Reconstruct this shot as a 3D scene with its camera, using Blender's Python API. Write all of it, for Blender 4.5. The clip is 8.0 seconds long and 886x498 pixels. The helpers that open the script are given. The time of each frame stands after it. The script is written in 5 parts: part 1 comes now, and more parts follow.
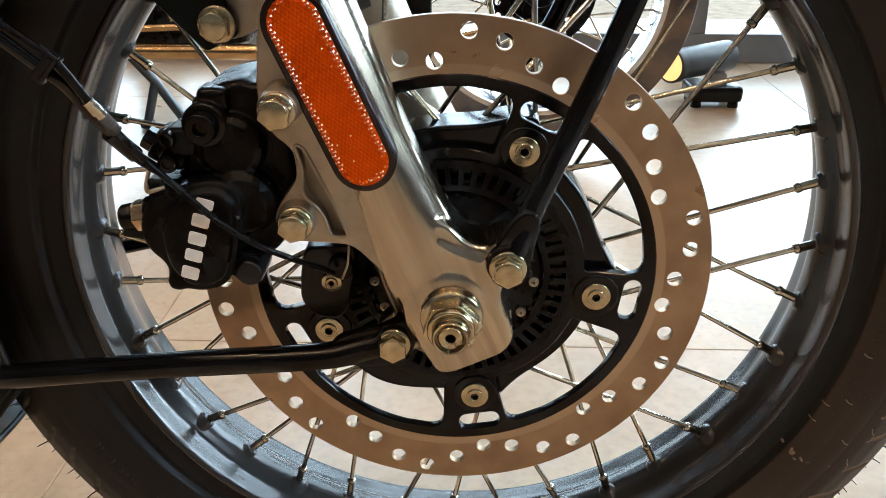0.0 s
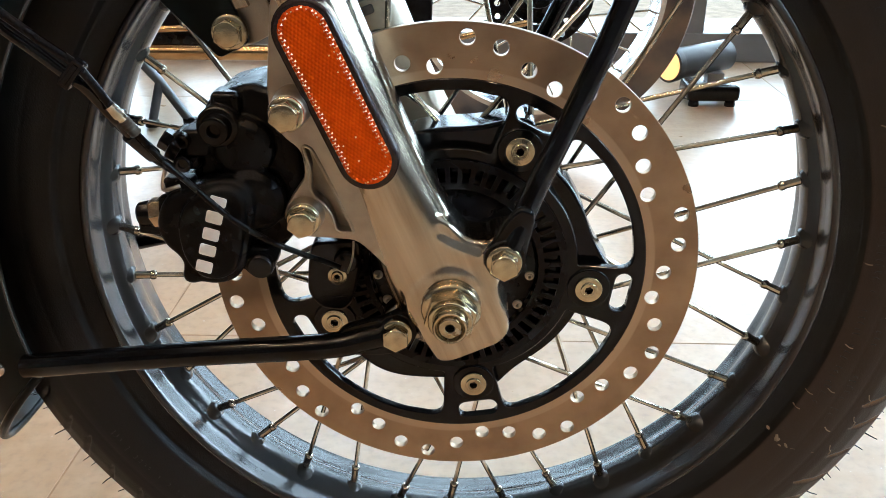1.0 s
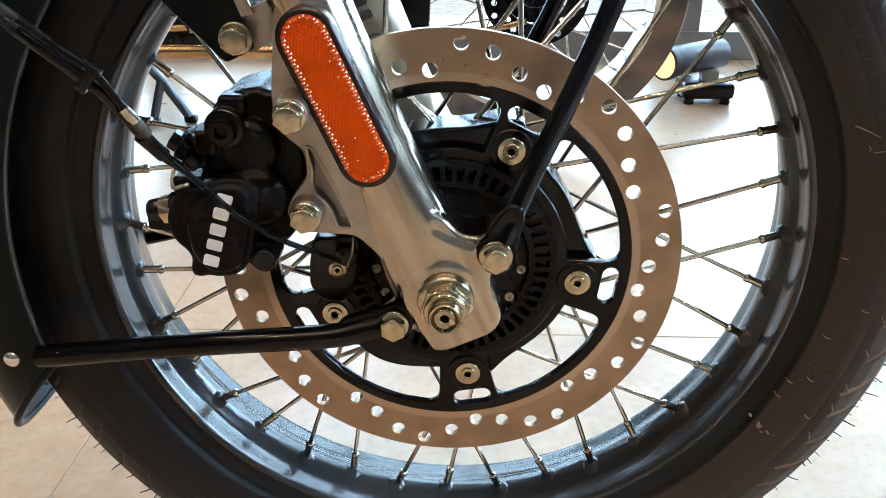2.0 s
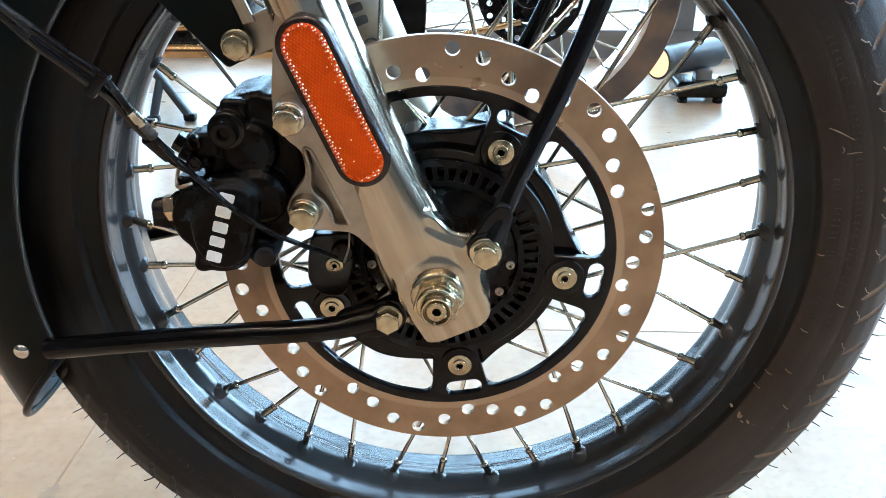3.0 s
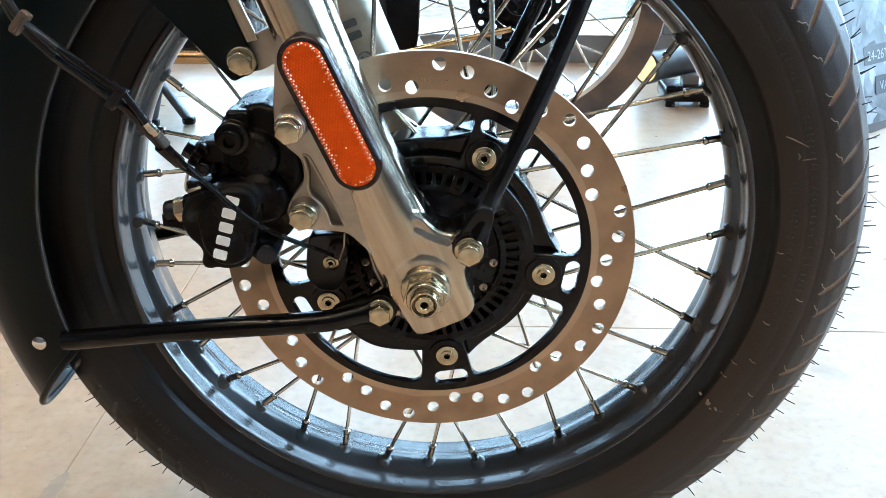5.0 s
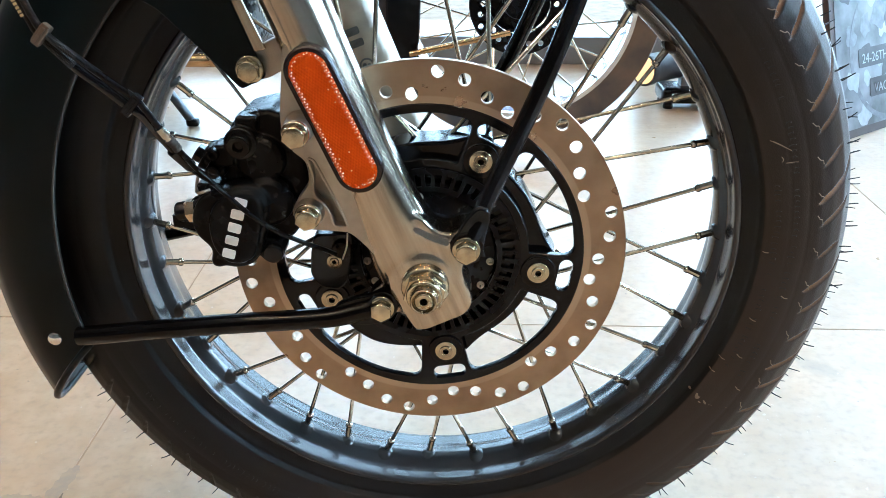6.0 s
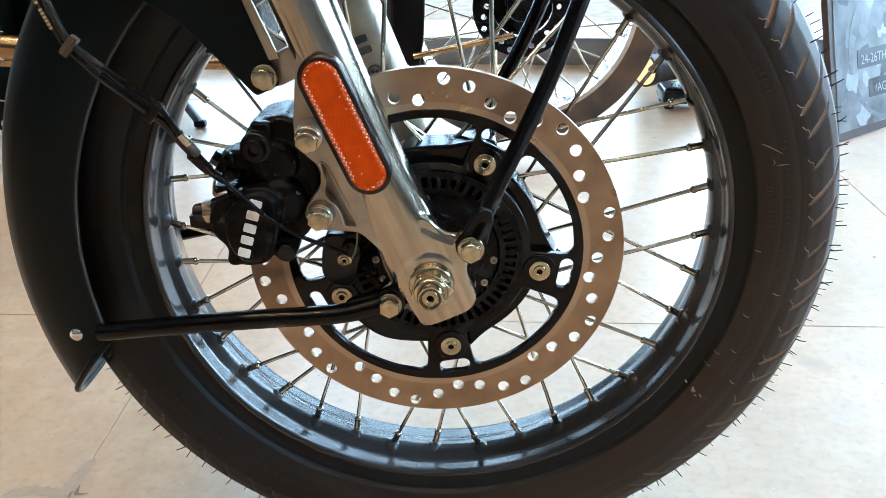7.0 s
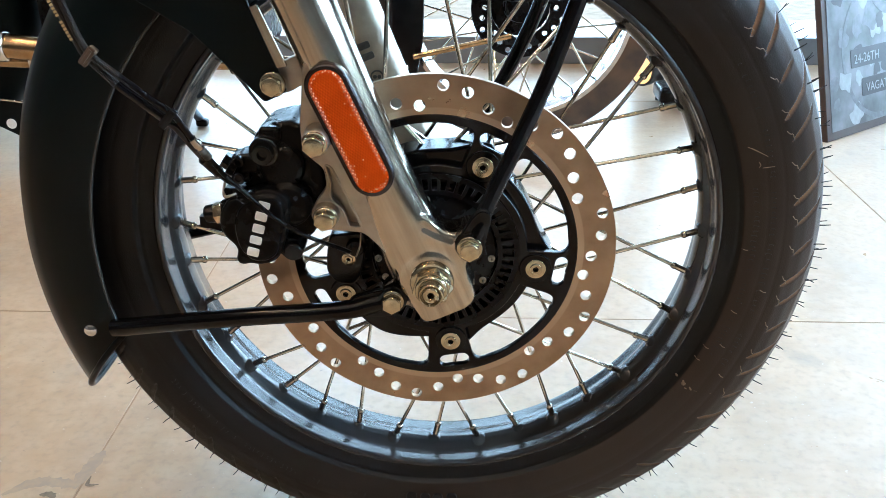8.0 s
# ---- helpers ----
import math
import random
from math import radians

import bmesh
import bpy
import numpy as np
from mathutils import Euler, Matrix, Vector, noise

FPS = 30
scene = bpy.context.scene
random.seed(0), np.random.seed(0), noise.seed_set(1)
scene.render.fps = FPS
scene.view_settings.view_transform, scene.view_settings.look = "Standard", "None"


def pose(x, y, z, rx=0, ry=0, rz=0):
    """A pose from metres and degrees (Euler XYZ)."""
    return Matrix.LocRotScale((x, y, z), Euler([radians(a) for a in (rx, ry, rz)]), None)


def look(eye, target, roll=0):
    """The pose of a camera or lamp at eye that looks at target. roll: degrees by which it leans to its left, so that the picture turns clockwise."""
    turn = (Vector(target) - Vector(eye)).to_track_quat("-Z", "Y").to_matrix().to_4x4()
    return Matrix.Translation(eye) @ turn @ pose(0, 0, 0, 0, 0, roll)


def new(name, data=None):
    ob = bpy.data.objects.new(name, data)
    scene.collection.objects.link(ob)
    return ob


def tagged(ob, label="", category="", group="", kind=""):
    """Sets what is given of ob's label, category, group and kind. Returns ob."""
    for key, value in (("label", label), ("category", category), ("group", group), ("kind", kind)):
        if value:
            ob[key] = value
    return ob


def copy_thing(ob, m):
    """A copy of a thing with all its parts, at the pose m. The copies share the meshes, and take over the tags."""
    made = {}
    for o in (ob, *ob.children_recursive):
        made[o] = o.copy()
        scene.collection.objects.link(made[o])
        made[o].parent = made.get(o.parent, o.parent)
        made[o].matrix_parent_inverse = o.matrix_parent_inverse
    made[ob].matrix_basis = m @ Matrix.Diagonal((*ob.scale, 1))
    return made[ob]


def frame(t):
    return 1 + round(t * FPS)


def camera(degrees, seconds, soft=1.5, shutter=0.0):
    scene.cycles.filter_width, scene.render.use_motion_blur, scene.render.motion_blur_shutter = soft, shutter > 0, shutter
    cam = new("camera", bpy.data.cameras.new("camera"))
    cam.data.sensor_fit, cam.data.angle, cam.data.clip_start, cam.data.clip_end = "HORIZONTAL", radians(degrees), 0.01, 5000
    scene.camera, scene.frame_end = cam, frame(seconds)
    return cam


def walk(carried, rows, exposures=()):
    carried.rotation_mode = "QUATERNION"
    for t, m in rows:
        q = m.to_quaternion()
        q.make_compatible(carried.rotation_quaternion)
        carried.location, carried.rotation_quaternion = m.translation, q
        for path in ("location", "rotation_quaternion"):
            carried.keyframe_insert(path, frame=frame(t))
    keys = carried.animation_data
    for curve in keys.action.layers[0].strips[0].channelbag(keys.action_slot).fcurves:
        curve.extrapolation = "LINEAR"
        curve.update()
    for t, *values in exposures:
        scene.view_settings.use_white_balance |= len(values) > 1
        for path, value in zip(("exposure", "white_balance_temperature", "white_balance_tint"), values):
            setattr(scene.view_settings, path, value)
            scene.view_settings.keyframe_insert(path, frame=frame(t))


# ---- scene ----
# ---- camera ----
cam = camera(54.0, 8.0, soft=0.55)
ROWS = [
    (0.0, 0.0097, -0.5268, 0.5569, -24.37, 0.02, 2.00),
    (0.5, 0.0103, -0.5384, 0.5619, -24.49, 0.02, 2.00),
    (1.0, 0.0111, -0.5514, 0.5661, -24.49, 0.08, 2.04),
    (1.5, 0.0124, -0.5637, 0.5706, -24.58, 0.09, 2.01),
    (3.0, 0.0186, -0.5975, 0.5859, -24.91, -0.00, 1.85),
    (3.5, 0.0198, -0.6085, 0.5896, -24.94, -0.07, 1.72),
    (4.0, 0.0213, -0.6198, 0.5948, -24.87, -0.11, 1.62),
    (4.5, 0.0232, -0.6302, 0.5996, -24.83, -0.14, 1.55),
    (6.0, 0.0280, -0.6670, 0.6152, -24.79, -0.06, 1.64),
    (6.5, 0.0276, -0.6799, 0.6217, -24.83, -0.04, 1.61),
    (7.0, 0.0270, -0.6929, 0.6274, -24.86, 0.08, 1.81),
    (7.5, 0.0265, -0.7046, 0.6337, -24.94, 0.07, 1.71),
    (8.0, 0.0269, -0.7186, 0.6417, -25.10, 0.08, 1.72),
]
walk(cam, [(t, pose(x, y, z, 90 + pitch, roll, yaw)) for t, x, y, z, pitch, roll, yaw in ROWS],
     exposures=[(0.0, 0.32, 6150, 14), (1.5, 0.58, 5700, 12), (3.2, 0.88, 5100, 7), (8.0, 0.62, 5350, 9)])

AX = 0.332          # axle height
YD = -0.064         # outer face of the brake disc
WY = -0.0075        # middle plane of the wheel
WALL_Y = 2.05       # glazed wall behind the bikes

# ---- light ----
world = bpy.data.worlds.new("sky")
scene.world = world
world.use_nodes = True
wn = world.node_tree.nodes
sky = wn.new("ShaderNodeTexSky")
sky.sky_type, sky.sun_disc = "NISHITA", False
sky.sun_elevation, sky.sun_rotation = radians(42), radians(-20)
world.node_tree.links.new(sky.outputs[0], wn["Background"].inputs[0])
wn["Background"].inputs[1].default_value = 0.15


sun = bpy.data.lights.new("sun", "SUN")
sun.energy, sun.angle, sun.color = 1.0, radians(12), (1.0, 0.96, 0.9)
new("sun", sun).matrix_world = look((1.5, 6, 5), (0, 0, 0))

# ---- materials ----


def material(name, colour, rough=0.5, metal=0.0, spec=0.5, var=0.0, scale=30.0, bump=0.0, bump_scale=200.0,
             rough_var=0.0, coat=0.0, second=None, stretch=(1, 1, 1), island=False):
    """Principled surface with stains at one scale, and grain and relief at a finer one."""
    mat = bpy.data.materials.new(name)
    mat.use_nodes = True
    nt = mat.node_tree
    n, l = nt.nodes, nt.links
    b = n["Principled BSDF"]
    b.inputs["Base Color"].default_value = (*colour, 1)
    b.inputs["Roughness"].default_value = rough
    b.inputs["Metallic"].default_value = metal
    b.inputs["Specular IOR Level"].default_value = spec
    b.inputs["Coat Weight"].default_value = coat
    b.inputs["Coat Roughness"].default_value = 0.08
    tc = n.new("ShaderNodeTexCoord")
    mp = n.new("ShaderNodeMapping")
    mp.inputs["Scale"].default_value = stretch
    l.new(tc.outputs["Object"], mp.inputs["Vector"])
    big = n.new("ShaderNodeTexNoise")
    big.inputs["Scale"].default_value, big.inputs["Detail"].default_value = scale, 6
    l.new(mp.outputs[0], big.inputs["Vector"])
    fine = n.new("ShaderNodeTexNoise")
    fine.inputs["Scale"].default_value, fine.inputs["Detail"].default_value = bump_scale, 4
    l.new(mp.outputs[0], fine.inputs["Vector"])
    if var or second:
        mix = n.new("ShaderNodeMix")
        mix.data_type = "RGBA"
        other = second or tuple(c * (1 - var) for c in colour)
        mix.inputs[6].default_value = (*colour, 1)
        mix.inputs[7].default_value = (*other, 1)
        ramp = n.new("ShaderNodeMapRange")
        ramp.inputs[1].default_value, ramp.inputs[2].default_value = 0.38, 0.66
        l.new(big.outputs[0], ramp.inputs[0])
        l.new(ramp.outputs[0], mix.inputs[0])
        l.new(mix.outputs[2], b.inputs["Base Color"])
    if rough_var:
        rr = n.new("ShaderNodeMapRange")
        rr.inputs[1].default_value, rr.inputs[2].default_value = 0.3, 0.7
        rr.inputs[3].default_value, rr.inputs[4].default_value = max(rough - rough_var, 0.02), rough + rough_var
        l.new(big.outputs[0], rr.inputs[0])
        l.new(rr.outputs[0], b.inputs["Roughness"])
    if bump:
        bp = n.new("ShaderNodeBump")
        bp.inputs["Strength"].default_value, bp.inputs["Distance"].default_value = bump, 0.001
        l.new(fine.outputs[0], bp.inputs["Height"])
        l.new(bp.outputs[0], b.inputs["Normal"])
    return mat


RUBBER = material("tyre_rubber", (0.0064, 0.0070, 0.0078), 0.42, spec=0.22, second=(0.0084, 0.0082, 0.0082), scale=14, bump=0.2, bump_scale=900, rough_var=0.08)
BLACK = material("black_paint", (0.0022, 0.0023, 0.0026), 0.15, spec=0.26, var=0.3, scale=40, bump=0.03, bump_scale=400, rough_var=0.06)
SATIN = material("satin_black", (0.0026, 0.0026, 0.0030), 0.28, spec=0.16, var=0.3, scale=60, bump=0.12, bump_scale=900, rough_var=0.08)
GUARD = material("mudguard_black", (0.0018, 0.0044, 0.0052), 0.3, spec=0.15, var=0.1, scale=18, bump=0.03, bump_scale=700, rough_var=0.02)
RIMPAINT = material("rim_paint", (0.036, 0.035, 0.035), 0.19, metal=0.3, spec=0.65, var=0.15, scale=25, bump=0.02, bump_scale=900, rough_var=0.03)
PLASTIC = material("black_plastic", (0.0040, 0.0042, 0.0046), 0.24, spec=0.3, var=0.3, scale=80, bump=0.1, bump_scale=1200)


def leg_material():
    """Polished aluminium with drawn marks along the leg; dark streaks paint what it reflects."""
    mat = material("polished_aluminium", (0.55, 0.48, 0.385), 0.18, metal=1.0, second=(0.36, 0.30, 0.225), scale=150, bump=0.06, bump_scale=420, rough_var=0.06)
    mp = mat.node_tree.nodes["Mapping"]
    mp.vector_type = "TEXTURE"
    mp.inputs["Rotation"].default_value = (0, radians(-21.8), 0)
    mp.inputs["Scale"].default_value = (1, 1, 26)
    return mat


LEG = leg_material()
CALCAST = material("caliper_black", (0.0030, 0.0031, 0.0034), 0.30, spec=0.13, var=0.3, scale=90, bump=0.26, bump_scale=900, rough_var=0.09)
HOSERUBBER = material("hose_rubber", (0.0035, 0.0036, 0.0042), 0.16, spec=0.4, var=0.3, scale=120, bump=0.06, bump_scale=1500)
SATINAL = material("satin_aluminium", (0.51, 0.41, 0.295), 0.25, metal=1.0, second=(0.38, 0.295, 0.20), scale=45, bump=0.12, bump_scale=700, rough_var=0.08)
CAST = material("cast_aluminium", (0.45, 0.385, 0.305), 0.38, metal=1.0, var=0.18, scale=60, bump=0.25, bump_scale=1500, rough_var=0.1)
ZINC = material("zinc_plate", (0.58, 0.495, 0.335), 0.22, metal=1.0, var=0.35, scale=90, bump=0.08, bump_scale=900, rough_var=0.08)
SPOKE = material("spoke_chrome", (0.62, 0.56, 0.45), 0.18, metal=1.0, var=0.2, scale=120, rough_var=0.06)
CHROME = material("chrome", (0.75, 0.72, 0.68), 0.12, metal=1.0, var=0.1, scale=60, rough_var=0.05)
BRONZE = material("warm_pipe", (0.50, 0.34, 0.18), 0.22, metal=1.0, var=0.25, scale=30, rough_var=0.06)
BORDER = material("reflector_rim", (0.012, 0.005, 0.004), 0.25, spec=0.5, bump=0.03, bump_scale=600)
WHITE = material("white_ink", (0.78, 0.76, 0.72), 0.5, var=0.1, scale=200)
GOLDINK = material("gold_ink", (0.62, 0.48, 0.25), 0.45, var=0.15, scale=300)
NIPPLE = material("nipple_plate", (0.50, 0.45, 0.36), 0.16, metal=1.0, var=0.3, scale=150, rough_var=0.08)
GREY = material("grey_clip", (0.060, 0.050, 0.040), 0.75, var=0.3, scale=150)
BRAID = material("braided_sleeve", (0.014, 0.010, 0.007), 0.42, spec=0.4, var=0.4, scale=300)
CLIPTAN = material("tan_clip", (0.075, 0.048, 0.028), 0.55, var=0.3, scale=150)
SILVER = material("rim_silver", (0.62, 0.62, 0.62), 0.16, metal=1.0, var=0.2, scale=40, rough_var=0.06)
HEM = material("hem_highlight", (0.035, 0.036, 0.036), 0.22, spec=0.6, var=0.3, scale=80)
SPOTGREY = material("spot_housing", (0.055, 0.050, 0.048), 0.35, metal=0.5, var=0.3, scale=30)
STANDGREY = material("stand_grey", (0.075, 0.080, 0.086), 0.35, metal=0.6, var=0.2, scale=20)
DUST_LIT_TAN = material("dust_lit_tan", (0.22, 0.155, 0.10), 0.7, var=0.3, scale=200)
GROUT = material("grout", (0.31, 0.22, 0.145), 0.85, spec=0.2, var=0.3, scale=20)
WALLP = material("wall_paint", (0.135, 0.122, 0.110), 0.75, var=0.08, scale=3, bump=0.1, bump_scale=120)
CEIL = material("ceiling_paint", (0.32, 0.30, 0.275), 0.8, var=0.06, scale=2)
FRAME = material("window_frame_grey", (0.18, 0.19, 0.20), 0.4, metal=0.3, var=0.15, scale=15)
SKIRT = material("brown_board", (0.30, 0.19, 0.11), 0.45, var=0.3, scale=6, stretch=(0.2, 1, 4))


def tile_material():
    """Tan glazed stoneware with cloudy tone, faint grey smears and a few specks."""
    mat = bpy.data.materials.new("floor_tile")
    mat.use_nodes = True
    n, l = mat.node_tree.nodes, mat.node_tree.links
    b = n["Principled BSDF"]
    b.inputs["Specular IOR Level"].default_value = 0.52
    geo = n.new("ShaderNodeNewGeometry")

    def field(scale, detail, lo, hi, top, distortion=0.0):
        z = n.new("ShaderNodeTexNoise")
        z.inputs["Scale"].default_value, z.inputs["Detail"].default_value, z.inputs["Distortion"].default_value = scale, detail, distortion
        l.new(geo.outputs["Position"], z.inputs["Vector"])
        r = n.new("ShaderNodeMapRange")
        r.inputs[1].default_value, r.inputs[2].default_value, r.inputs[4].default_value = lo, hi, top
        r.interpolation_type = "SMOOTHSTEP"
        l.new(z.outputs[0], r.inputs[0])
        return r.outputs[0]

    def over(base, colour, fac):
        m = n.new("ShaderNodeMix")
        m.data_type = "RGBA"
        m.inputs[7].default_value = (*colour, 1)
        if isinstance(base, tuple):
            m.inputs[6].default_value = (*base, 1)
        else:
            l.new(base, m.inputs[6])
        l.new(fac, m.inputs[0])
        return m.outputs[2]

    c = over((0.350, 0.240, 0.145), (0.280, 0.190, 0.114), field(3.0, 8, 0.25, 0.75, 1.0))
    c = over(c, (0.375, 0.272, 0.180), field(34, 9, 0.3, 0.75, 0.7))
    c = over(c, (0.225, 0.160, 0.105), field(95, 6, 0.42, 0.80, 0.6))
    c = over(c, (0.235, 0.182, 0.135), field(8.5, 10, 0.42, 0.85, 0.55))
    c = over(c, (0.17, 0.135, 0.10), field(4.6, 13, 0.63, 0.70, 0.5))
    c = over(c, (0.13, 0.10, 0.07), field(75, 2, 0.735, 0.78, 0.55))
    c = over(c, (0.45, 0.40, 0.33), field(130, 2, 0.71, 0.76, 0.5))
    l.new(c, b.inputs["Base Color"])
    r = n.new("ShaderNodeMapRange")
    r.inputs[3].default_value, r.inputs[4].default_value = 0.27, 0.34
    l.new(field(22, 8, 0.2, 0.8, 1.0), r.inputs[0])
    l.new(r.outputs[0], b.inputs["Roughness"])
    bp = n.new("ShaderNodeBump")
    bp.inputs["Strength"].default_value, bp.inputs["Distance"].default_value = 0.06, 0.001
    l.new(field(160, 4, 0.0, 1.0, 1.0), bp.inputs["Height"])
    l.new(bp.outputs[0], b.inputs["Normal"])
    return mat


def disc_material():
    """Ground steel: fine rings, a paler unswept band inside, faint stains."""
    mat = material("disc_steel", (0.375, 0.268, 0.180), 0.33, metal=1.0, second=(0.285, 0.198, 0.130), scale=40, rough_var=0.06)
    n, l = mat.node_tree.nodes, mat.node_tree.links
    b = n["Principled BSDF"]
    tc = n.new("ShaderNodeTexCoord")
    flat = n.new("ShaderNodeVectorMath")
    flat.operation = "MULTIPLY"
    flat.inputs[1].default_value = (1, 0, 1)
    l.new(tc.outputs["Object"], flat.inputs[0])
    rad = n.new("ShaderNodeVectorMath")
    rad.operation = "LENGTH"
    l.new(flat.outputs[0], rad.inputs[0])
    rings = n.new("ShaderNodeTexNoise")
    rings.noise_dimensions = "1D"
    rings.inputs["Scale"].default_value, rings.inputs["Detail"].default_value = 1400, 3
    l.new(rad.outputs["Value"], rings.inputs["W"])
    bp = n.new("ShaderNodeBump")
    bp.inputs["Strength"].default_value, bp.inputs["Distance"].default_value = 0.12, 0.0006
    l.new(rings.outputs[0], bp.inputs["Height"])
    l.new(bp.outputs[0], b.inputs["Normal"])
    band = n.new("ShaderNodeMapRange")
    band.inputs[1].default_value, band.inputs[2].default_value = 0.1242, 0.1232
    l.new(rad.outputs["Value"], band.inputs[0])
    m = n.new("ShaderNodeMix")
    m.data_type = "RGBA"
    m.inputs[7].default_value = (0.45, 0.34, 0.24, 1)
    l.new(b.inputs["Base Color"].links[0].from_socket, m.inputs[6])
    l.new(band.outputs[0], m.inputs[0])
    l.new(m.outputs[2], b.inputs["Base Color"])
    return mat


def reflector_material():
    """Clear orange plastic over moulded prism cells."""
    mat = material("orange_reflector", (0.60, 0.070, 0.0004), 0.32, spec=0.04, var=0.12, scale=60)
    mat.node_tree.nodes["Principled BSDF"].inputs["Coat Weight"].default_value = 0.01
    return mat


def glass_material():
    mat = bpy.data.materials.new("window_glass")
    mat.use_nodes = True
    b = mat.node_tree.nodes["Principled BSDF"]
    b.inputs["Base Color"].default_value = (0.95, 0.98, 0.98, 1)
    b.inputs["Roughness"].default_value = 0.0
    b.inputs["IOR"].default_value = 1.05
    b.inputs["Transmission Weight"].default_value = 1.0
    return mat


def lamp_material(name, colour, strength):
    mat = bpy.data.materials.new(name)
    mat.use_nodes = True
    b = mat.node_tree.nodes["Principled BSDF"]
    b.inputs["Base Color"].default_value = (*colour, 1)
    b.inputs["Emission Color"].default_value = (*colour, 1)
    b.inputs["Emission Strength"].default_value = strength
    return mat


# pale flat colour in place of the light a prism throws back
GLINT = material("painted_glint", (1.0, 0.78, 0.60), 0.2, metal=0.0, var=0.2, scale=400)
TILE = tile_material()
ORANGE = reflector_material()
DISC = disc_material()
GLASS = glass_material()

# ---- mesh helpers ----


def finish(bm, name, sharp=35):
    bmesh.ops.recalc_face_normals(bm, faces=bm.faces[:])
    for f in bm.faces:
        f.smooth = True
    lim = radians(sharp)
    for e in bm.edges:
        e.smooth = len(e.link_faces) == 2 and e.calc_face_angle(0) < lim
    # normals weighted by face area, so that flat faces stay flat beside their bevels
    normals = []
    bm.normal_update()
    near = math.cos(radians(62))
    area = {f.index: f.calc_area() for f in bm.faces} if bm.faces.index_update() is None else {}
    for f in bm.faces:
        for v in f.verts:
            s = Vector()
            if sharp > 8:
                for g in v.link_faces:
                    if g.normal.dot(f.normal) > near and (g is f or linked(v, f, g)):
                        s += g.normal * area[g.index]
            normals.append((s if s.length > 1e-20 else f.normal).normalized()[:])
    me = bpy.data.meshes.new(name)
    bm.to_mesh(me)
    bm.free()
    me.normals_split_custom_set(normals)
    return me


def linked(v, f, g):
    """Whether two faces at v share a smooth edge, or both border a face between that does."""
    for e in v.link_edges:
        if f in e.link_faces and g in e.link_faces:
            return e.smooth
    return True


def part(name, bm, mat, parent, label="", m=None, sharp=35):
    """Links a bmesh (or a shared mesh) as one object under a thing or a part."""
    me = bm if isinstance(bm, bpy.types.Mesh) else finish(bm, name, sharp)
    if mat and not me.materials:
        me.materials.append(mat)
    ob = new(name, me)
    ob.parent = parent
    if m is not None:
        ob.matrix_basis = m
    if label:
        tagged(ob, label)
    return ob


def thing(name, label, category, m=None, group="", kind=""):
    ob = new(name)
    ob.empty_display_size = 0.05
    if m is not None:
        ob.matrix_basis = m
    return tagged(ob, label, category, group, kind)


def grid_faces(bm, rows, closed_u=False, closed_v=False):
    nu, nv = len(rows), len(rows[0])
    for i in range(nu if closed_u else nu - 1):
        for j in range(nv if closed_v else nv - 1):
            a, b = rows[i], rows[(i + 1) % nu]
            bm.faces.new((a[j], b[j], b[(j + 1) % nv], a[(j + 1) % nv]))


def lathe(profile, n=96, bm=None, closed=False, centre=(0, 0, 0)):
    """Turns (radius, y) points about the y axis."""
    bm = bm or bmesh.new()
    c = Vector(centre)
    rows = []
    for i in range(n):
        a = 2 * math.pi * i / n
        rows.append([bm.verts.new(c + Vector((r * math.cos(a), y, r * math.sin(a)))) for r, y in profile])
    grid_faces(bm, rows, closed_u=True, closed_v=closed)
    if not closed:
        for k in (0, -1):
            if profile[k][0] > 1e-5:
                bm.faces.new([row[k] for row in rows])
    return bm


def smooth_path(points, steps=8):
    pts = [Vector(p) for p in points]
    pts = [2 * pts[0] - pts[1]] + pts + [2 * pts[-1] - pts[-2]]
    out = []
    for i in range(1, len(pts) - 2):
        p0, p1, p2, p3 = pts[i - 1:i + 3]
        for s in range(steps):
            t = s / steps
            out.append(0.5 * (2 * p1 + (p2 - p0) * t + (2 * p0 - 5 * p1 + 4 * p2 - p3) * t * t + (3 * p1 - p0 - 3 * p2 + p3) * t ** 3))
    out.append(pts[-2])
    return out


def tube(points, radius, n=12, bm=None, flat=None, up=(0, 1, 0), steps=8):
    """A rod along a smooth path; radius may be a function of 0..1, flat squeezes it along up."""
    bm = bm or bmesh.new()
    path = smooth_path(points, steps) if steps > 1 else [Vector(p) for p in points]
    rows = []
    up = Vector(up)
    for i, p in enumerate(path):
        s = i / (len(path) - 1)
        d = (path[min(i + 1, len(path) - 1)] - path[max(i - 1, 0)]).normalized()
        side = d.cross(up).normalized()
        nrm = side.cross(d)
        r = radius(s) if callable(radius) else radius
        rx, ry = r if isinstance(r, tuple) else (r, r)
        if flat:
            ry *= flat
        rows.append([bm.verts.new(p + side * rx * math.cos(a) + nrm * ry * math.sin(a)) for a in [2 * math.pi * k / n for k in range(n)]])
    grid_faces(bm, rows, closed_v=True)
    bm.faces.new(rows[0])
    bm.faces.new(rows[-1])
    return bm


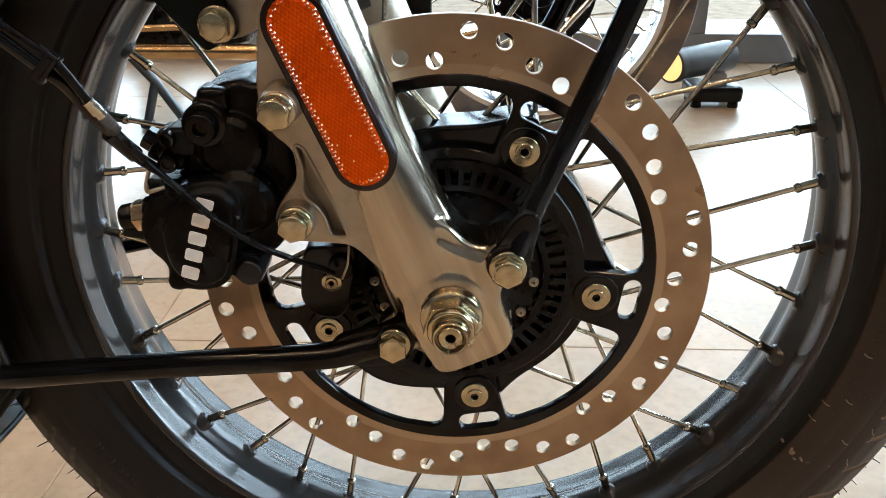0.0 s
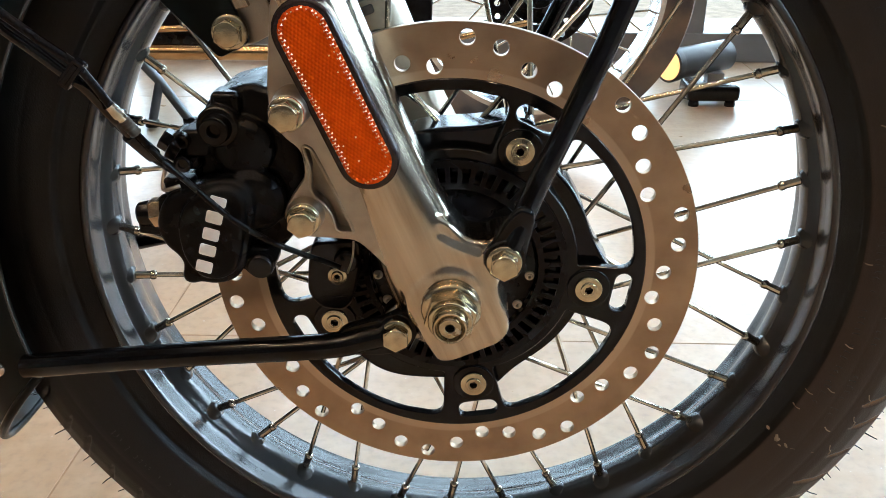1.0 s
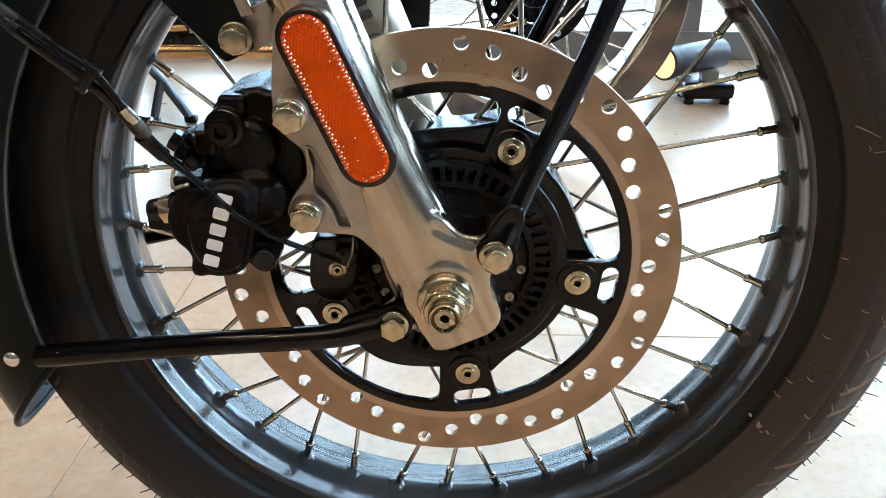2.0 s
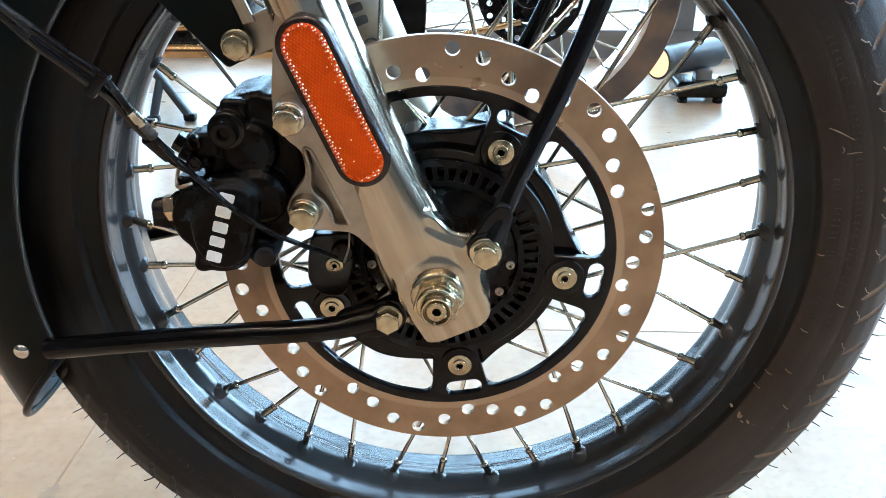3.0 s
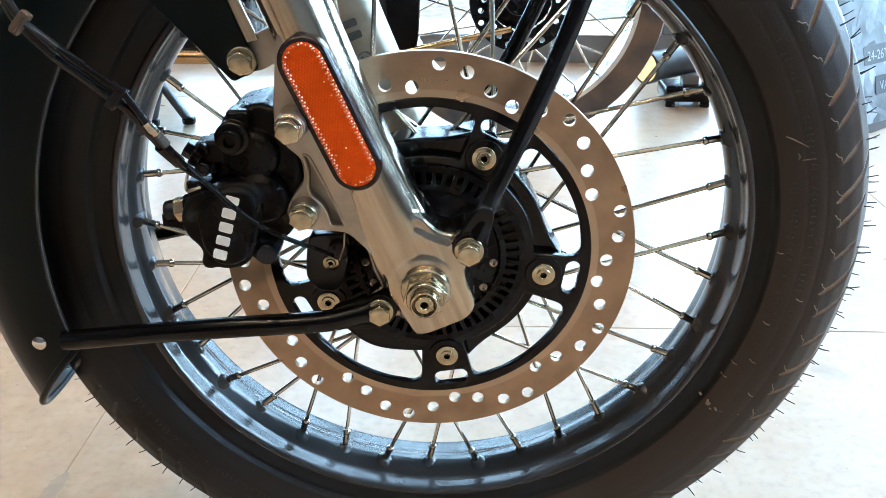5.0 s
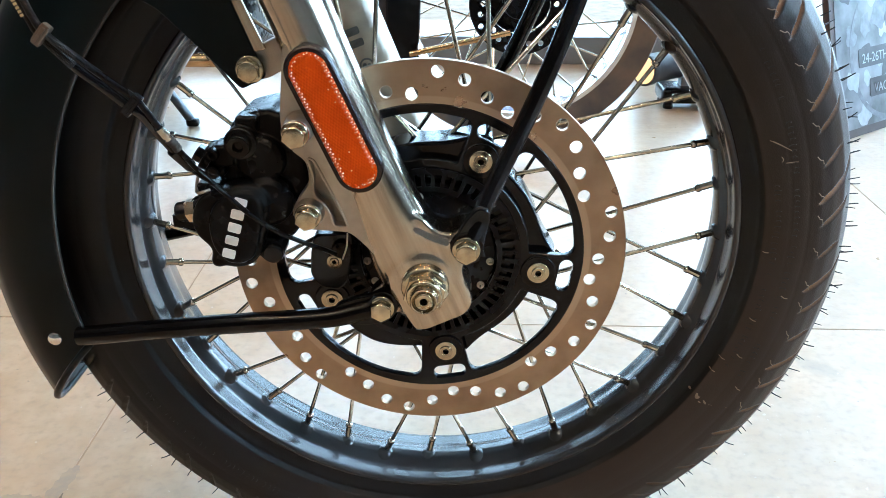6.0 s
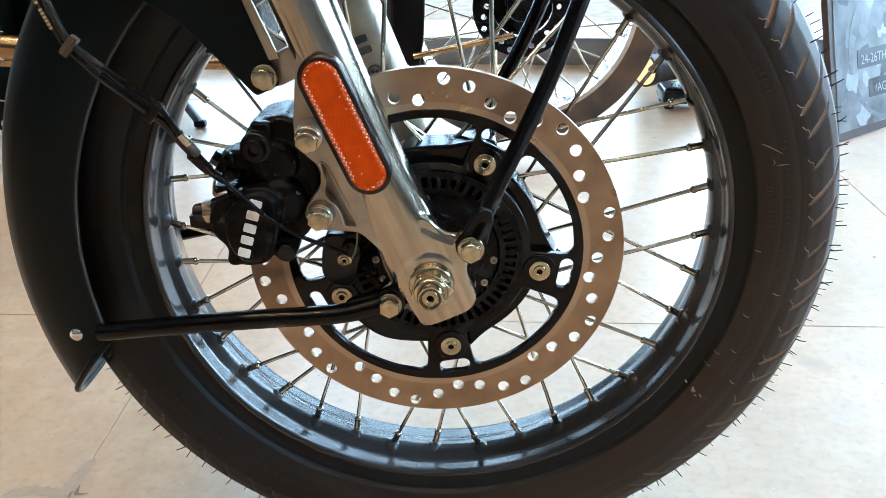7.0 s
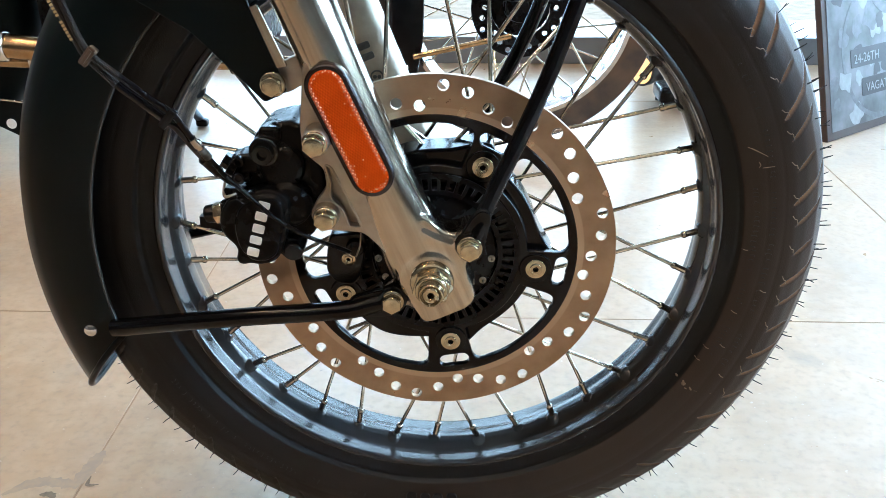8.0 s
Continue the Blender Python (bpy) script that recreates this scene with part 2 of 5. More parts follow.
def plate(loops, y0, y1, bevel=0.0, bm=None, segments=2):
    """A flat piece in the x-z plane with holes, from y0 to y1: the first loop is the outline."""
    bm2 = bmesh.new()
    edges = []
    for loop in loops:
        vs = [bm2.verts.new((x, y0, z)) for x, z in loop]
        edges += [bm2.edges.new((vs[i], vs[(i + 1) % len(vs)])) for i in range(len(vs))]
    bmesh.ops.triangle_fill(bm2, use_beauty=True, use_dissolve=False, edges=edges)
    ext = bmesh.ops.extrude_face_region(bm2, geom=bm2.faces[:])
    bmesh.ops.translate(bm2, vec=(0, y1 - y0, 0), verts=[v for v in ext["geom"] if isinstance(v, bmesh.types.BMVert)])
    bmesh.ops.recalc_face_normals(bm2, faces=bm2.faces[:])
    bmesh.ops.dissolve_limit(bm2, angle_limit=radians(0.5), verts=bm2.verts[:], edges=bm2.edges[:])
    if bevel:
        rim = [e for e in bm2.edges if len(e.link_faces) == 2 and e.calc_face_angle(0) > radians(60)]
        bmesh.ops.bevel(bm2, geom=rim, offset=bevel, segments=segments, affect="EDGES", profile=0.5)
    return merge(bm, bm2) if bm else bm2


def merge(bm, other):
    me = bpy.data.meshes.new("join")
    other.to_mesh(me)
    other.free()
    bm.from_mesh(me)
    bpy.data.meshes.remove(me)
    return bm


def box(x0, x1, y0, y1, z0, z1, bevel=0.0, bm=None):
    bm2 = bmesh.new()
    bmesh.ops.create_cube(bm2, size=1)
    bmesh.ops.transform(bm2, verts=bm2.verts[:], matrix=Matrix.Translation(((x0 + x1) / 2, (y0 + y1) / 2, (z0 + z1) / 2)) @ Matrix.Diagonal((x1 - x0, y1 - y0, z1 - z0, 1)))
    if bevel:
        bmesh.ops.bevel(bm2, geom=bm2.edges[:], offset=bevel, segments=2, affect="EDGES", profile=0.5)
    return merge(bm, bm2) if bm else bm2


def circle(cx, cz, r, n=20, a0=0.0):
    return [(cx + r * math.cos(a0 + 2 * math.pi * k / n), cz + r * math.sin(a0 + 2 * math.pi * k / n)) for k in range(n)]


def rounded(points, r, n=4):
    """A polygon with each corner rounded by about r."""
    out = []
    m = len(points)
    for i in range(m):
        p0, p, p1 = Vector(points[i - 1]), Vector(points[i]), Vector(points[(i + 1) % m])
        d0, d1 = p0 - p, p1 - p
        k = min(r, d0.length * 0.45, d1.length * 0.45)
        a, b = p + d0.normalized() * k, p + d1.normalized() * k
        for s in range(n + 1):
            t = s / n
            q = a * (1 - t) ** 2 + p * 2 * t * (1 - t) + b * t * t
            out.append((q.x, q.y))
    return out


def sector(r0, r1, a0, a1, rc, n=14):
    """A ring sector with rounded corners, angles in degrees."""
    pts = []
    d0, d1 = math.degrees(rc / r0), math.degrees(rc / r1)
    for k in range(n + 1):
        a = radians(a0 + d1 + (a1 - a0 - 2 * d1) * k / n)
        pts.append((r1 * math.cos(a), r1 * math.sin(a)))
    for rr in (r1 - rc, r0 + rc):
        pts.append((rr * math.cos(radians(a1)), rr * math.sin(radians(a1))))
    for k in range(n + 1):
        a = radians(a1 - d0 - (a1 - a0 - 2 * d0) * k / n)
        pts.append((r0 * math.cos(a), r0 * math.sin(a)))
    for rr in (r0 + rc, r1 - rc):
        pts.append((rr * math.cos(radians(a0)), rr * math.sin(radians(a0))))
    return rounded(pts, rc * 0.6, 2)


def loft(sections):
    """Joins rings of equal point count into a closed skin."""
    bm = bmesh.new()
    rows = [[bm.verts.new(p) for p in ring] for ring in sections]
    grid_faces(bm, rows, closed_v=True)
    bm.faces.new(rows[0])
    bm.faces.new(rows[-1])
    return bm


def hex_bolt(parent, name, x, y, z, flange, af, height, mat, label="", tilt=0.0, dish=0.0):
    """A flanged hexagon bolt whose head points to -y; y is the seat."""
    bm = bmesh.new()
    lathe([(0.0, 0), (flange, 0), (flange, -0.0012), (flange * 0.97, -0.002), (af * 0.56, -0.0028), (0.0, -0.0028)], 28, bm)
    r = af / math.sqrt(3)
    h = plate([circle(0, 0, r, 6, tilt)], -0.002, -height, 0.0004)
    merge(bm, h)
    lathe([(0.0, -height + 0.0003), (r * 0.86, -height + 0.0003), (r * 0.80, -height - 0.0007), (r * 0.3, -height - 0.0009 + dish), (0.0, -height - 0.0009 + dish)], 24, bm)
    return part(name, bm, mat, parent, label, Matrix.Translation((x, y, z)))


def socket_bolt(parent, name, x, y, z, r, height, mat, label=""):
    """A low flanged head with a raised collar and a hexagon socket, pointing to -y."""
    h = height
    bm = lathe([(0.0, 0.0), (r, 0.0), (r, -h * 0.45), (r * 0.96, -h * 0.62), (r * 0.66, -h * 0.70), (r * 0.60, -h * 0.76), (r * 0.58, -h), (r * 0.54, -h * 1.08), (r * 0.42, -h * 1.08), (r * 0.40, -h), (r * 0.39, 0.003), (0.0, 0.003)], 28)
    merge(bm, plate([circle(0, 0, r * 0.45, 24), circle(0, 0, r * 0.30, 6, 0.3)], 0.002, -h * 1.0, 0.0002, segments=1))
    return part(name, bm, mat, parent, label, Matrix.Translation((x, y, z)), 30)

# ---- the room ----
X0, X1, Y0, Y1, H = -4.4, 4.2, -4.37, WALL_Y, 3.2
WIN_H, SILL = 3.0, 1.65
floor = tagged(part("floor", box(X0, X1 + 3.0, Y0, Y1 + 3.0, -0.12, -0.0009), GROUT, None), "large pale beige glazed floor tiles with thin joints", "floor", kind="structure")
wall_paint = (("wall_west", (X0 - 0.15, X0, Y0, Y1, 0, H)), ("wall_east", (X1, X1 + 0.15, Y0, -2.5, 0, H)), ("wall_east_sill", (X1, X1 + 0.15, -2.5, Y1, 0, SILL)),
              ("wall_east_lintel", (X1, X1 + 0.15, -2.5, Y1, WIN_H, H)),
              ("wall_south", (X0 - 0.15, X1 + 0.15, Y0 - 0.15, Y0, 0, H)))
for name, dims in wall_paint:
    tagged(part(name, box(*dims), WALLP, None), "warm beige painted showroom wall", "wall", kind="structure")
tagged(part("ceiling", box(X0 - 0.15, X1 + 0.15, Y0 - 0.15, Y1 + 0.3, H, H + 0.15), CEIL, None), "warm white painted showroom ceiling", "ceiling", kind="structure")
# glazed wall: solid to the west, glass from WIN_X0 on
WIN_XL, WIN_X0, WIN_XM, WIN_X1, WIN_LOW, WIN_TOP, WIN_TALL = -1.5, -0.95, 0.62, 4.0, 1.2, 2.05, 2.95
tagged(part("wall_north", box(X0, WIN_XL, Y1, Y1 + 0.2, 0, H), WALLP, None), "warm beige painted wall beside the shop window", "wall", kind="structure")
tagged(part("wall_north_east", box(WIN_X1, X1, Y1, Y1 + 0.2, 0, H), WALLP, None), "warm beige painted wall beside the shop window", "wall", kind="structure")
tagged(part("wall_north_lintel", box(WIN_X0, WIN_XM, Y1, Y1 + 0.2, WIN_TOP, H), WALLP, None), "warm beige painted lintel over the shop window", "wall", kind="structure")
tagged(part("wall_north_lintel_high", box(WIN_XM, WIN_X1, Y1, Y1 + 0.2, WIN_TALL, H), WALLP, None), "warm beige painted lintel over the tall window", "wall", kind="structure")
tagged(part("wall_north_lintel_low", box(WIN_XL, WIN_X0, Y1, Y1 + 0.2, WIN_LOW, H), WALLP, None), "warm beige painted wall over the low window", "wall", kind="structure")
window = thing("window_1", "full-height shop window in dark grey metal frames", "window", kind="structure")
part("bottom_rail", box(WIN_XL, WIN_X1, Y1, Y1 + 0.07, 0, 0.085, 0.004), FRAME, window)
for x0, x1, top, posts in ((WIN_XL, WIN_X0, WIN_LOW, (WIN_XL + 0.03, WIN_X0 - 0.031)), (WIN_X0, WIN_XM, WIN_TOP, (WIN_X0 + 0.031, -0.20, WIN_XM - 0.031)), (WIN_XM, WIN_X1, WIN_TALL, (WIN_XM + 0.031, 1.5, 2.35, 3.2, WIN_X1 - 0.03))):
    part("top_rail", box(x0, x1, Y1, Y1 + 0.07, top - 0.08, top, 0.004), FRAME, window)
    for px in posts:
        part("mullion", box(px - 0.03, px + 0.03, Y1 + 0.002, Y1 + 0.068, 0.085, top - 0.08, 0.003), FRAME, window)
    for a, b in zip(posts, posts[1:]):
        pane = part("pane", box(a + 0.03, b - 0.03, Y1 + 0.03, Y1 + 0.036, 0.085, top - 0.08), GLASS, window, "clear glass pane")
        pane.visible_shadow = False
tagged(part("skirting", box(X0, WIN_XL, Y1 - 0.02, Y1 - 0.002, 0, 0.12, 0.003), SKIRT, None), "brown wooden skirting board", "skirting", kind="structure")
# warm downlights in the showroom ceiling
LAMP = lamp_material("lamp_diffuser", (1.0, 0.65, 0.36), 215.0)
lamp = thing("downlight", "round warm white downlight in the ceiling", "ceiling light", pose(-2.0, -1.7, H), "showroom downlights")
part("trim_ring", lathe([(0.062, 0.0), (0.085, 0.0), (0.085, 0.008), (0.08, 0.012), (0.062, 0.012)], 40, closed=True), CEIL, lamp, "", pose(0, 0, 0, -90, 0, 0))
part("diffuser", lathe([(0.0, 0.006), (0.060, 0.006), (0.060, 0.0), (0.0, 0.0)], 32), LAMP, lamp, "", pose(0, 0, 0, -90, 0, 0))
for lx in (-2.0, -1.1, -0.2, 0.7):
    for ly in (-1.7, -0.6, 0.5):
        if (lx, ly) != (-2.0, -1.7):
            copy_thing(lamp, pose(lx, ly, H))
# the street outside
BACK = bpy.data.materials.new("daylight_view")
BACK.use_nodes = True
bn, bl = BACK.node_tree.nodes, BACK.node_tree.links
bn.remove(bn["Principled BSDF"])
em = bn.new("ShaderNodeEmission")
em.inputs[1].default_value = 6.6
nz = bn.new("ShaderNodeTexNoise")
nz.inputs["Scale"].default_value, nz.inputs["Detail"].default_value = 0.6, 1
tcb = bn.new("ShaderNodeTexCoord")
rp = bn.new("ShaderNodeValToRGB")
rp.color_ramp.elements[0].position, rp.color_ramp.elements[0].color = 0.30, (0.44, 0.57, 0.66, 1)
rp.color_ramp.elements[1].position, rp.color_ramp.elements[1].color = 0.60, (0.72, 0.92, 1.0, 1)
bl.new(tcb.outputs["Object"], nz.inputs["Vector"])
bl.new(nz.outputs[0], rp.inputs[0])
bl.new(rp.outputs[0], em.inputs[0])
bl.new(em.outputs[0], bn["Material Output"].inputs[0])
SIDE_BACK = BACK.copy()
SIDE_BACK.name = "shaded_view"
SIDE_BACK.node_tree.nodes["Emission"].inputs[1].default_value = 19.0
side_window = thing("window_2", "side shop window in dark grey metal frames", "window", kind="structure")
for z0, z1 in ((SILL, SILL + 0.07), (WIN_H - 0.07, WIN_H)):
    part("rail", box(X1 + 0.02, X1 + 0.09, -2.5, Y1, z0, z1, 0.003), FRAME, side_window)
for wy in (-2.47, -1.45, -0.4, 0.8, Y1 - 0.03):
    part("mullion", box(X1 + 0.022, X1 + 0.088, wy - 0.03, wy + 0.03, SILL + 0.07, WIN_H - 0.07, 0.003), FRAME, side_window)
for a, b in ((-2.44, -1.48), (-1.42, -0.43), (-0.37, 0.77), (0.83, Y1 - 0.06)):
    pane = part("pane", box(X1 + 0.05, X1 + 0.056, a, b, SILL + 0.07, WIN_H - 0.07), GLASS, side_window, "clear glass pane")
    pane.visible_shadow = False
tagged(part("backdrop", box(8.0, 8.1, -7, 6.9, -0.05, 7.0), SIDE_BACK, None), "bright blurred daylight view outside", "backdrop", kind="structure")
tagged(part("backdrop", box(-9, 7.9, 7.0, 7.1, -0.05, 7.0), BACK, None), "bright blurred daylight view outside", "backdrop", kind="structure")
tagged(part("ground", box(-40, 40, Y1 + 3.0, 80, -0.16, -0.05), material("pavement_grey", (0.42, 0.42, 0.41), 0.8, var=0.2, scale=2), None), "pale grey paved ground outside the window", "ground", kind="structure")

# ---- motorcycle in front: wheel ----
bike = thing("motorcycle", "black motorcycle with spoked front wheel and polished fork", "motorcycle", pose(0, 0, 0))
UP = Matrix.Translation((0, 0, AX))
MID = Matrix.Translation((0, WY, AX))
LEG_AT = Matrix.Translation((0, 0.0039, AX + 0.0006))
GUARD_AT = Matrix.Translation((0.0004, 0.0024, AX + 0.0016))
TYRE_R = 0.3325


def tyre_section(s):
    """The tyre's outline from bead to bead, s from -1 to 1: (y, radius)."""
    keys = [(0.0, 0.0, TYRE_R), (0.12, 0.0112, TYRE_R - 0.0012), (0.25, 0.0225, TYRE_R - 0.0055), (0.38, 0.0325, TYRE_R - 0.0135), (0.47, 0.0385, TYRE_R - 0.0235),
            (0.56, 0.0424, 0.2985), (0.66, 0.0437, 0.2840), (0.76, 0.0424, 0.2700), (0.84, 0.0402, 0.2600), (0.865, 0.0400, 0.2580), (0.88, 0.0381, 0.2560), (0.93, 0.0363, 0.2480), (1.0, 0.0346, 0.2395)]
    a = abs(s)
    for (s0, y0, r0), (s1, y1, r1) in zip(keys, keys[1:]):
        if a <= s1:
            t = (a - s0) / (s1 - s0)
            return math.copysign(y0 + (y1 - y0) * t, s), r0 + (r1 - r0) * t
    return math.copysign(keys[-1][1], s), keys[-1][2]


def build_tyre():
    """A road tyre with slanted tread grooves cut in both shoulders."""
    n, m = 1600, 230
    ss = np.linspace(-1, 1, m + 1)
    prof = np.array([tyre_section(s) for s in ss])
    for _ in range(2):
        prof[1:-1] = (prof[:-2] + 2 * prof[1:-1] + prof[2:]) / 4
    # moulded line above the bead, and a finer one higher up the side
    step = np.clip((0.2570 - prof[:, 1]) / 0.0009, 0, 1)
    prof[:, 0] -= np.sign(prof[:, 0]) * 0.0024 * step
    for r_line, deep, half in ((0.2556, 0.0012, 0.0010), (0.2765, 0.0002, 0.0008), (0.2900, 0.00025, 0.0010)):
        prof[:, 0] -= np.sign(prof[:, 0]) * deep * np.exp(-((prof[:, 1] - r_line) / half) ** 2)
    th = np.linspace(0, 2 * np.pi, n, endpoint=False)
    T, S = np.meshgrid(th, ss, indexing="ij")
    Y = np.broadcast_to(prof[:, 0], T.shape)
    R = np.broadcast_to(prof[:, 1], T.shape).copy()
    groove = np.zeros_like(R)
    period = radians(14.4)
    A = np.abs(S)
    for side in (-1, 1):
        # long, middle and short slashes: turn, inner end, outer end, half width
        for off, lo, hi, wide in ((21.8, 0.06, 0.580, 0.0027), (18.2, 0.30, 0.550, 0.0022), (13.0, 0.37, 0.540, 0.0021)):
            line = radians(off) + np.radians(13.0 * (hi - A) + 9.0 * (hi - A) ** 2)
            d = np.abs(((T - line) / period + 0.5) % 1.0 - 0.5) * period * TYRE_R
            along = np.minimum(A - lo, hi - A)
            w = wide * np.clip(along / 0.05, 0.2, 1)
            g = np.clip((w - d) / 0.0015, 0, 1) * (along > 0) * (S * side > 0)
            groove = np.maximum(groove, g)
    R -= 0.0042 * groove
    X, Z = R * np.cos(T), R * np.sin(T)
    Z = np.maximum(Z, -AX + 0.0005)
    verts = np.stack([X, Y, Z], -1).reshape(-1, 3)
    i, j = np.meshgrid(np.arange(n), np.arange(m), indexing="ij")
    w = m + 1
    i2 = (i + 1) % n
    faces = np.stack([i * w + j, i * w + j + 1, i2 * w + j + 1, i2 * w + j], -1).reshape(-1, 4)
    me = bpy.data.meshes.new("tyre")
    me.from_pydata(verts.tolist(), [], faces.tolist())
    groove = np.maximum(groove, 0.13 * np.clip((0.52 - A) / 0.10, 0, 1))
    # tread and groove brown fades to the left, painting that side's shade
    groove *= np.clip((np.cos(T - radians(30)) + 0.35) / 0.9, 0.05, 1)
    # sidewall dirt, made browner at lower right to paint the light falling there
    grime_and_light = np.clip((R - 0.2572) / 0.0010, 0, 1) * np.clip((TYRE_R - 0.004 - R) / 0.010, 0, 1) * (0.010 + 0.085 * np.clip((np.cos(T + radians(35)) + 0.2) / 1.1, 0, 1))
    groove = np.maximum(groove, grime_and_light)
    at = me.attributes.new("dust_and_light", "FLOAT", "POINT")
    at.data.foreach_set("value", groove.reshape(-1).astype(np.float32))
    me.polygons.foreach_set("use_smooth", [True] * len(me.polygons))
    return me


TREAD = RUBBER.copy()
TREAD.name = "tread_rubber"
tn, tl = TREAD.node_tree.nodes, TREAD.node_tree.links
tb = tn["Principled BSDF"]
src = tb.inputs["Base Color"].links[0].from_socket
# brown of the dust and of the painted lit side
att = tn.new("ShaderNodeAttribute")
att.attribute_name = "dust_and_light"
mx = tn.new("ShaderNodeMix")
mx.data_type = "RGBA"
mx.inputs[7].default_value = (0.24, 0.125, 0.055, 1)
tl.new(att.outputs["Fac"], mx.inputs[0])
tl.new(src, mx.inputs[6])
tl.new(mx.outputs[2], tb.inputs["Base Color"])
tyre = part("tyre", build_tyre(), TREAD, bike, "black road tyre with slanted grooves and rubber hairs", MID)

# moulding hairs along both shoulders
hair_bm = bmesh.new()
tube([(0, 0, 0), (0.0045, 0.0003, 0), (0.0095, 0.0010, 0.0006)], lambda s: 0.00058 * (1 - 0.4 * s), 5, hair_bm, steps=2)
hair = finish(hair_bm, "rubber_hair")
hair.materials.append(RUBBER)
rng = random.Random(4)
for k in range(285):
    a = 360 * k / 285 + rng.uniform(-0.7, 0.7)
    y = (-0.026, -0.009, -0.017, -0.003)[k % 4] + rng.uniform(-0.002, 0.002)
    r = np.interp(abs(y), (0.0, 0.0112, 0.0225, 0.0285), (TYRE_R, TYRE_R - 0.0014, TYRE_R - 0.0058, TYRE_R - 0.0105)) - 0.0006
    if 258 < a < 282:
        continue
    part("rubber_hair", hair, None, tyre, "", pose(0, 0, 0, 0, -a, 0) @ Matrix.Translation((r, y, 0)) @ pose(0, 0, 0, rng.uniform(0, 360), rng.uniform(-12, 12), rng.uniform(-14, 14)) @ Matrix.Scale(rng.uniform(0.75, 1.25), 4))
# raised sidewall mark, as plain blocks
for k, (a, w) in enumerate(((-95.2, 2.1), (-92.4, 2.0), (-89.8, 2.0), (-87.0, 2.2))):
    bm = plate([sector(0.268, 0.281, a - w / 2, a + w / 2, 0.002, 6)], -0.0418, -0.0444, 0.0004)
    part("raised_mark", bm, RUBBER, tyre)


def side_y(r):
    """How far the sidewall stands out at a radius."""
    return -float(np.interp(r, (0.248, 0.256, 0.260, 0.270, 0.284, 0.2985, 0.309), (0.0363, 0.0381, 0.0402, 0.0424, 0.0437, 0.0424, 0.0385)))


def on_side(r, a):
    return (r * math.cos(radians(a)), side_y(r) - 0.0001, r * math.sin(radians(a)))


# dusty scuffs and scratches on the side
for name, pts, wide in (("scuff", ((0.2525, -30.5), (0.2555, -30.8)), 0.0010), ("scuff", ((0.2610, -30.7), (0.2632, -31.4), (0.2645, -31.0)), 0.0017), ("scuff", ((0.2690, -31.2), (0.2725, -31.6)), 0.0009), ("scuff", ((0.2660, -31.9), (0.2685, -31.9)), 0.0006),
                         ("scratch", ((0.2652, 19.5), (0.2700, 18.7), (0.2788, 17.0)), 0.0005), ("scratch", ((0.2712, 16.4), (0.2722, 15.8), (0.2708, 15.4)), 0.0004), ("scratch", ((0.2735, 15.2), (0.2827, 15.0)), 0.0005), ("scratch", ((0.2745, -31.4), (0.2900, -30.2)), 0.00025)):
    part(name, tube([on_side(r, a) for r, a in pts], lambda s, w=wide: w * (0.4 + 0.6 * math.sin(math.pi * min(max(s, 0.06), 0.94))), 8, flat=0.35, steps=5), DUST_LIT_TAN, tyre, "tan dusty scuff")
# curled tan hair at the foot of the grooves, and short ones on the side
# on these hairs the tan is warm light, painted as colour
for off in (21.8, 18.2, 13.0):
    for k in range(-3, 4):
        a = off + 14.4 * k + 1.2
        if a < 70:
            part("rubber_hair", tube([on_side(0.2965, a + 0.8), on_side(0.2985, a + 0.2), on_side(0.3005, a), on_side(0.3010, a - 0.6)], 0.00036, 6, steps=4), DUST_LIT_TAN, tyre, "short tan rubber hair")
for r, a in ((0.2579, -0.2), (0.2684, -20.4), (0.2560, -25.0), (0.2640, -13.1), (0.2570, -22.0), (0.2807, -7.9), (0.2830, -26.0)):
    part("rubber_hair", tube([on_side(r, a), on_side(r + 0.003, a - 0.3), on_side(r + 0.0055, a - 0.3)], 0.0004, 6, steps=4), DUST_LIT_TAN, tyre, "short tan rubber hair")
# two rows of fine moulded marks, too small to read
marks = bmesh.new()
mk = random.Random(9)
for r0, lo, hi in ((0.2805, -24.0, 34.0), (0.2670, -24.0, 12.0), (0.2805, -150.0, -104.0), (0.2690, 60.0, 90.0)):
    a = lo
    while a < hi:
        if mk.random() < 0.72:
            r = r0 + mk.uniform(-0.0006, 0.0006)
            h = mk.uniform(0.0012, 0.0024)
            tube([on_side(r - h, a), on_side(r - h, a + 0.18), on_side(r + h * mk.choice((1, 0.2)), a + mk.uniform(0.1, 0.3)), on_side(r + h, a)], 0.00026, 5, marks, steps=1)
        a += mk.uniform(0.75, 1.15)
tagged(part("moulding", marks, RUBBER, tyre), "fine moulded sidewall marks on the tyre", kind="stuff")

# rim
NEAR_HALF = [(0.2430, -0.0310), (0.2429, -0.0327), (0.2423, -0.0340), (0.2412, -0.0348), (0.2398, -0.0351), (0.2384, -0.0347), (0.2374, -0.0338), (0.2368, -0.0325), (0.2366, -0.0290), (0.2366, -0.0230),
             (0.2365, -0.0182), (0.2357, -0.0158), (0.2342, -0.0136), (0.2326, -0.0112), (0.2312, -0.0090), (0.2303, -0.0066), (0.2298, -0.0035)]
RIM = NEAR_HALF + [(0.2296, 0.0)] + [(r, -y) for r, y in NEAR_HALF[::-1]] + [(0.2420, 0.0240), (0.2370, 0.0130), (0.2370, -0.0130), (0.2420, -0.0240)]
rim_bm = lathe(RIM, 360, closed=True)

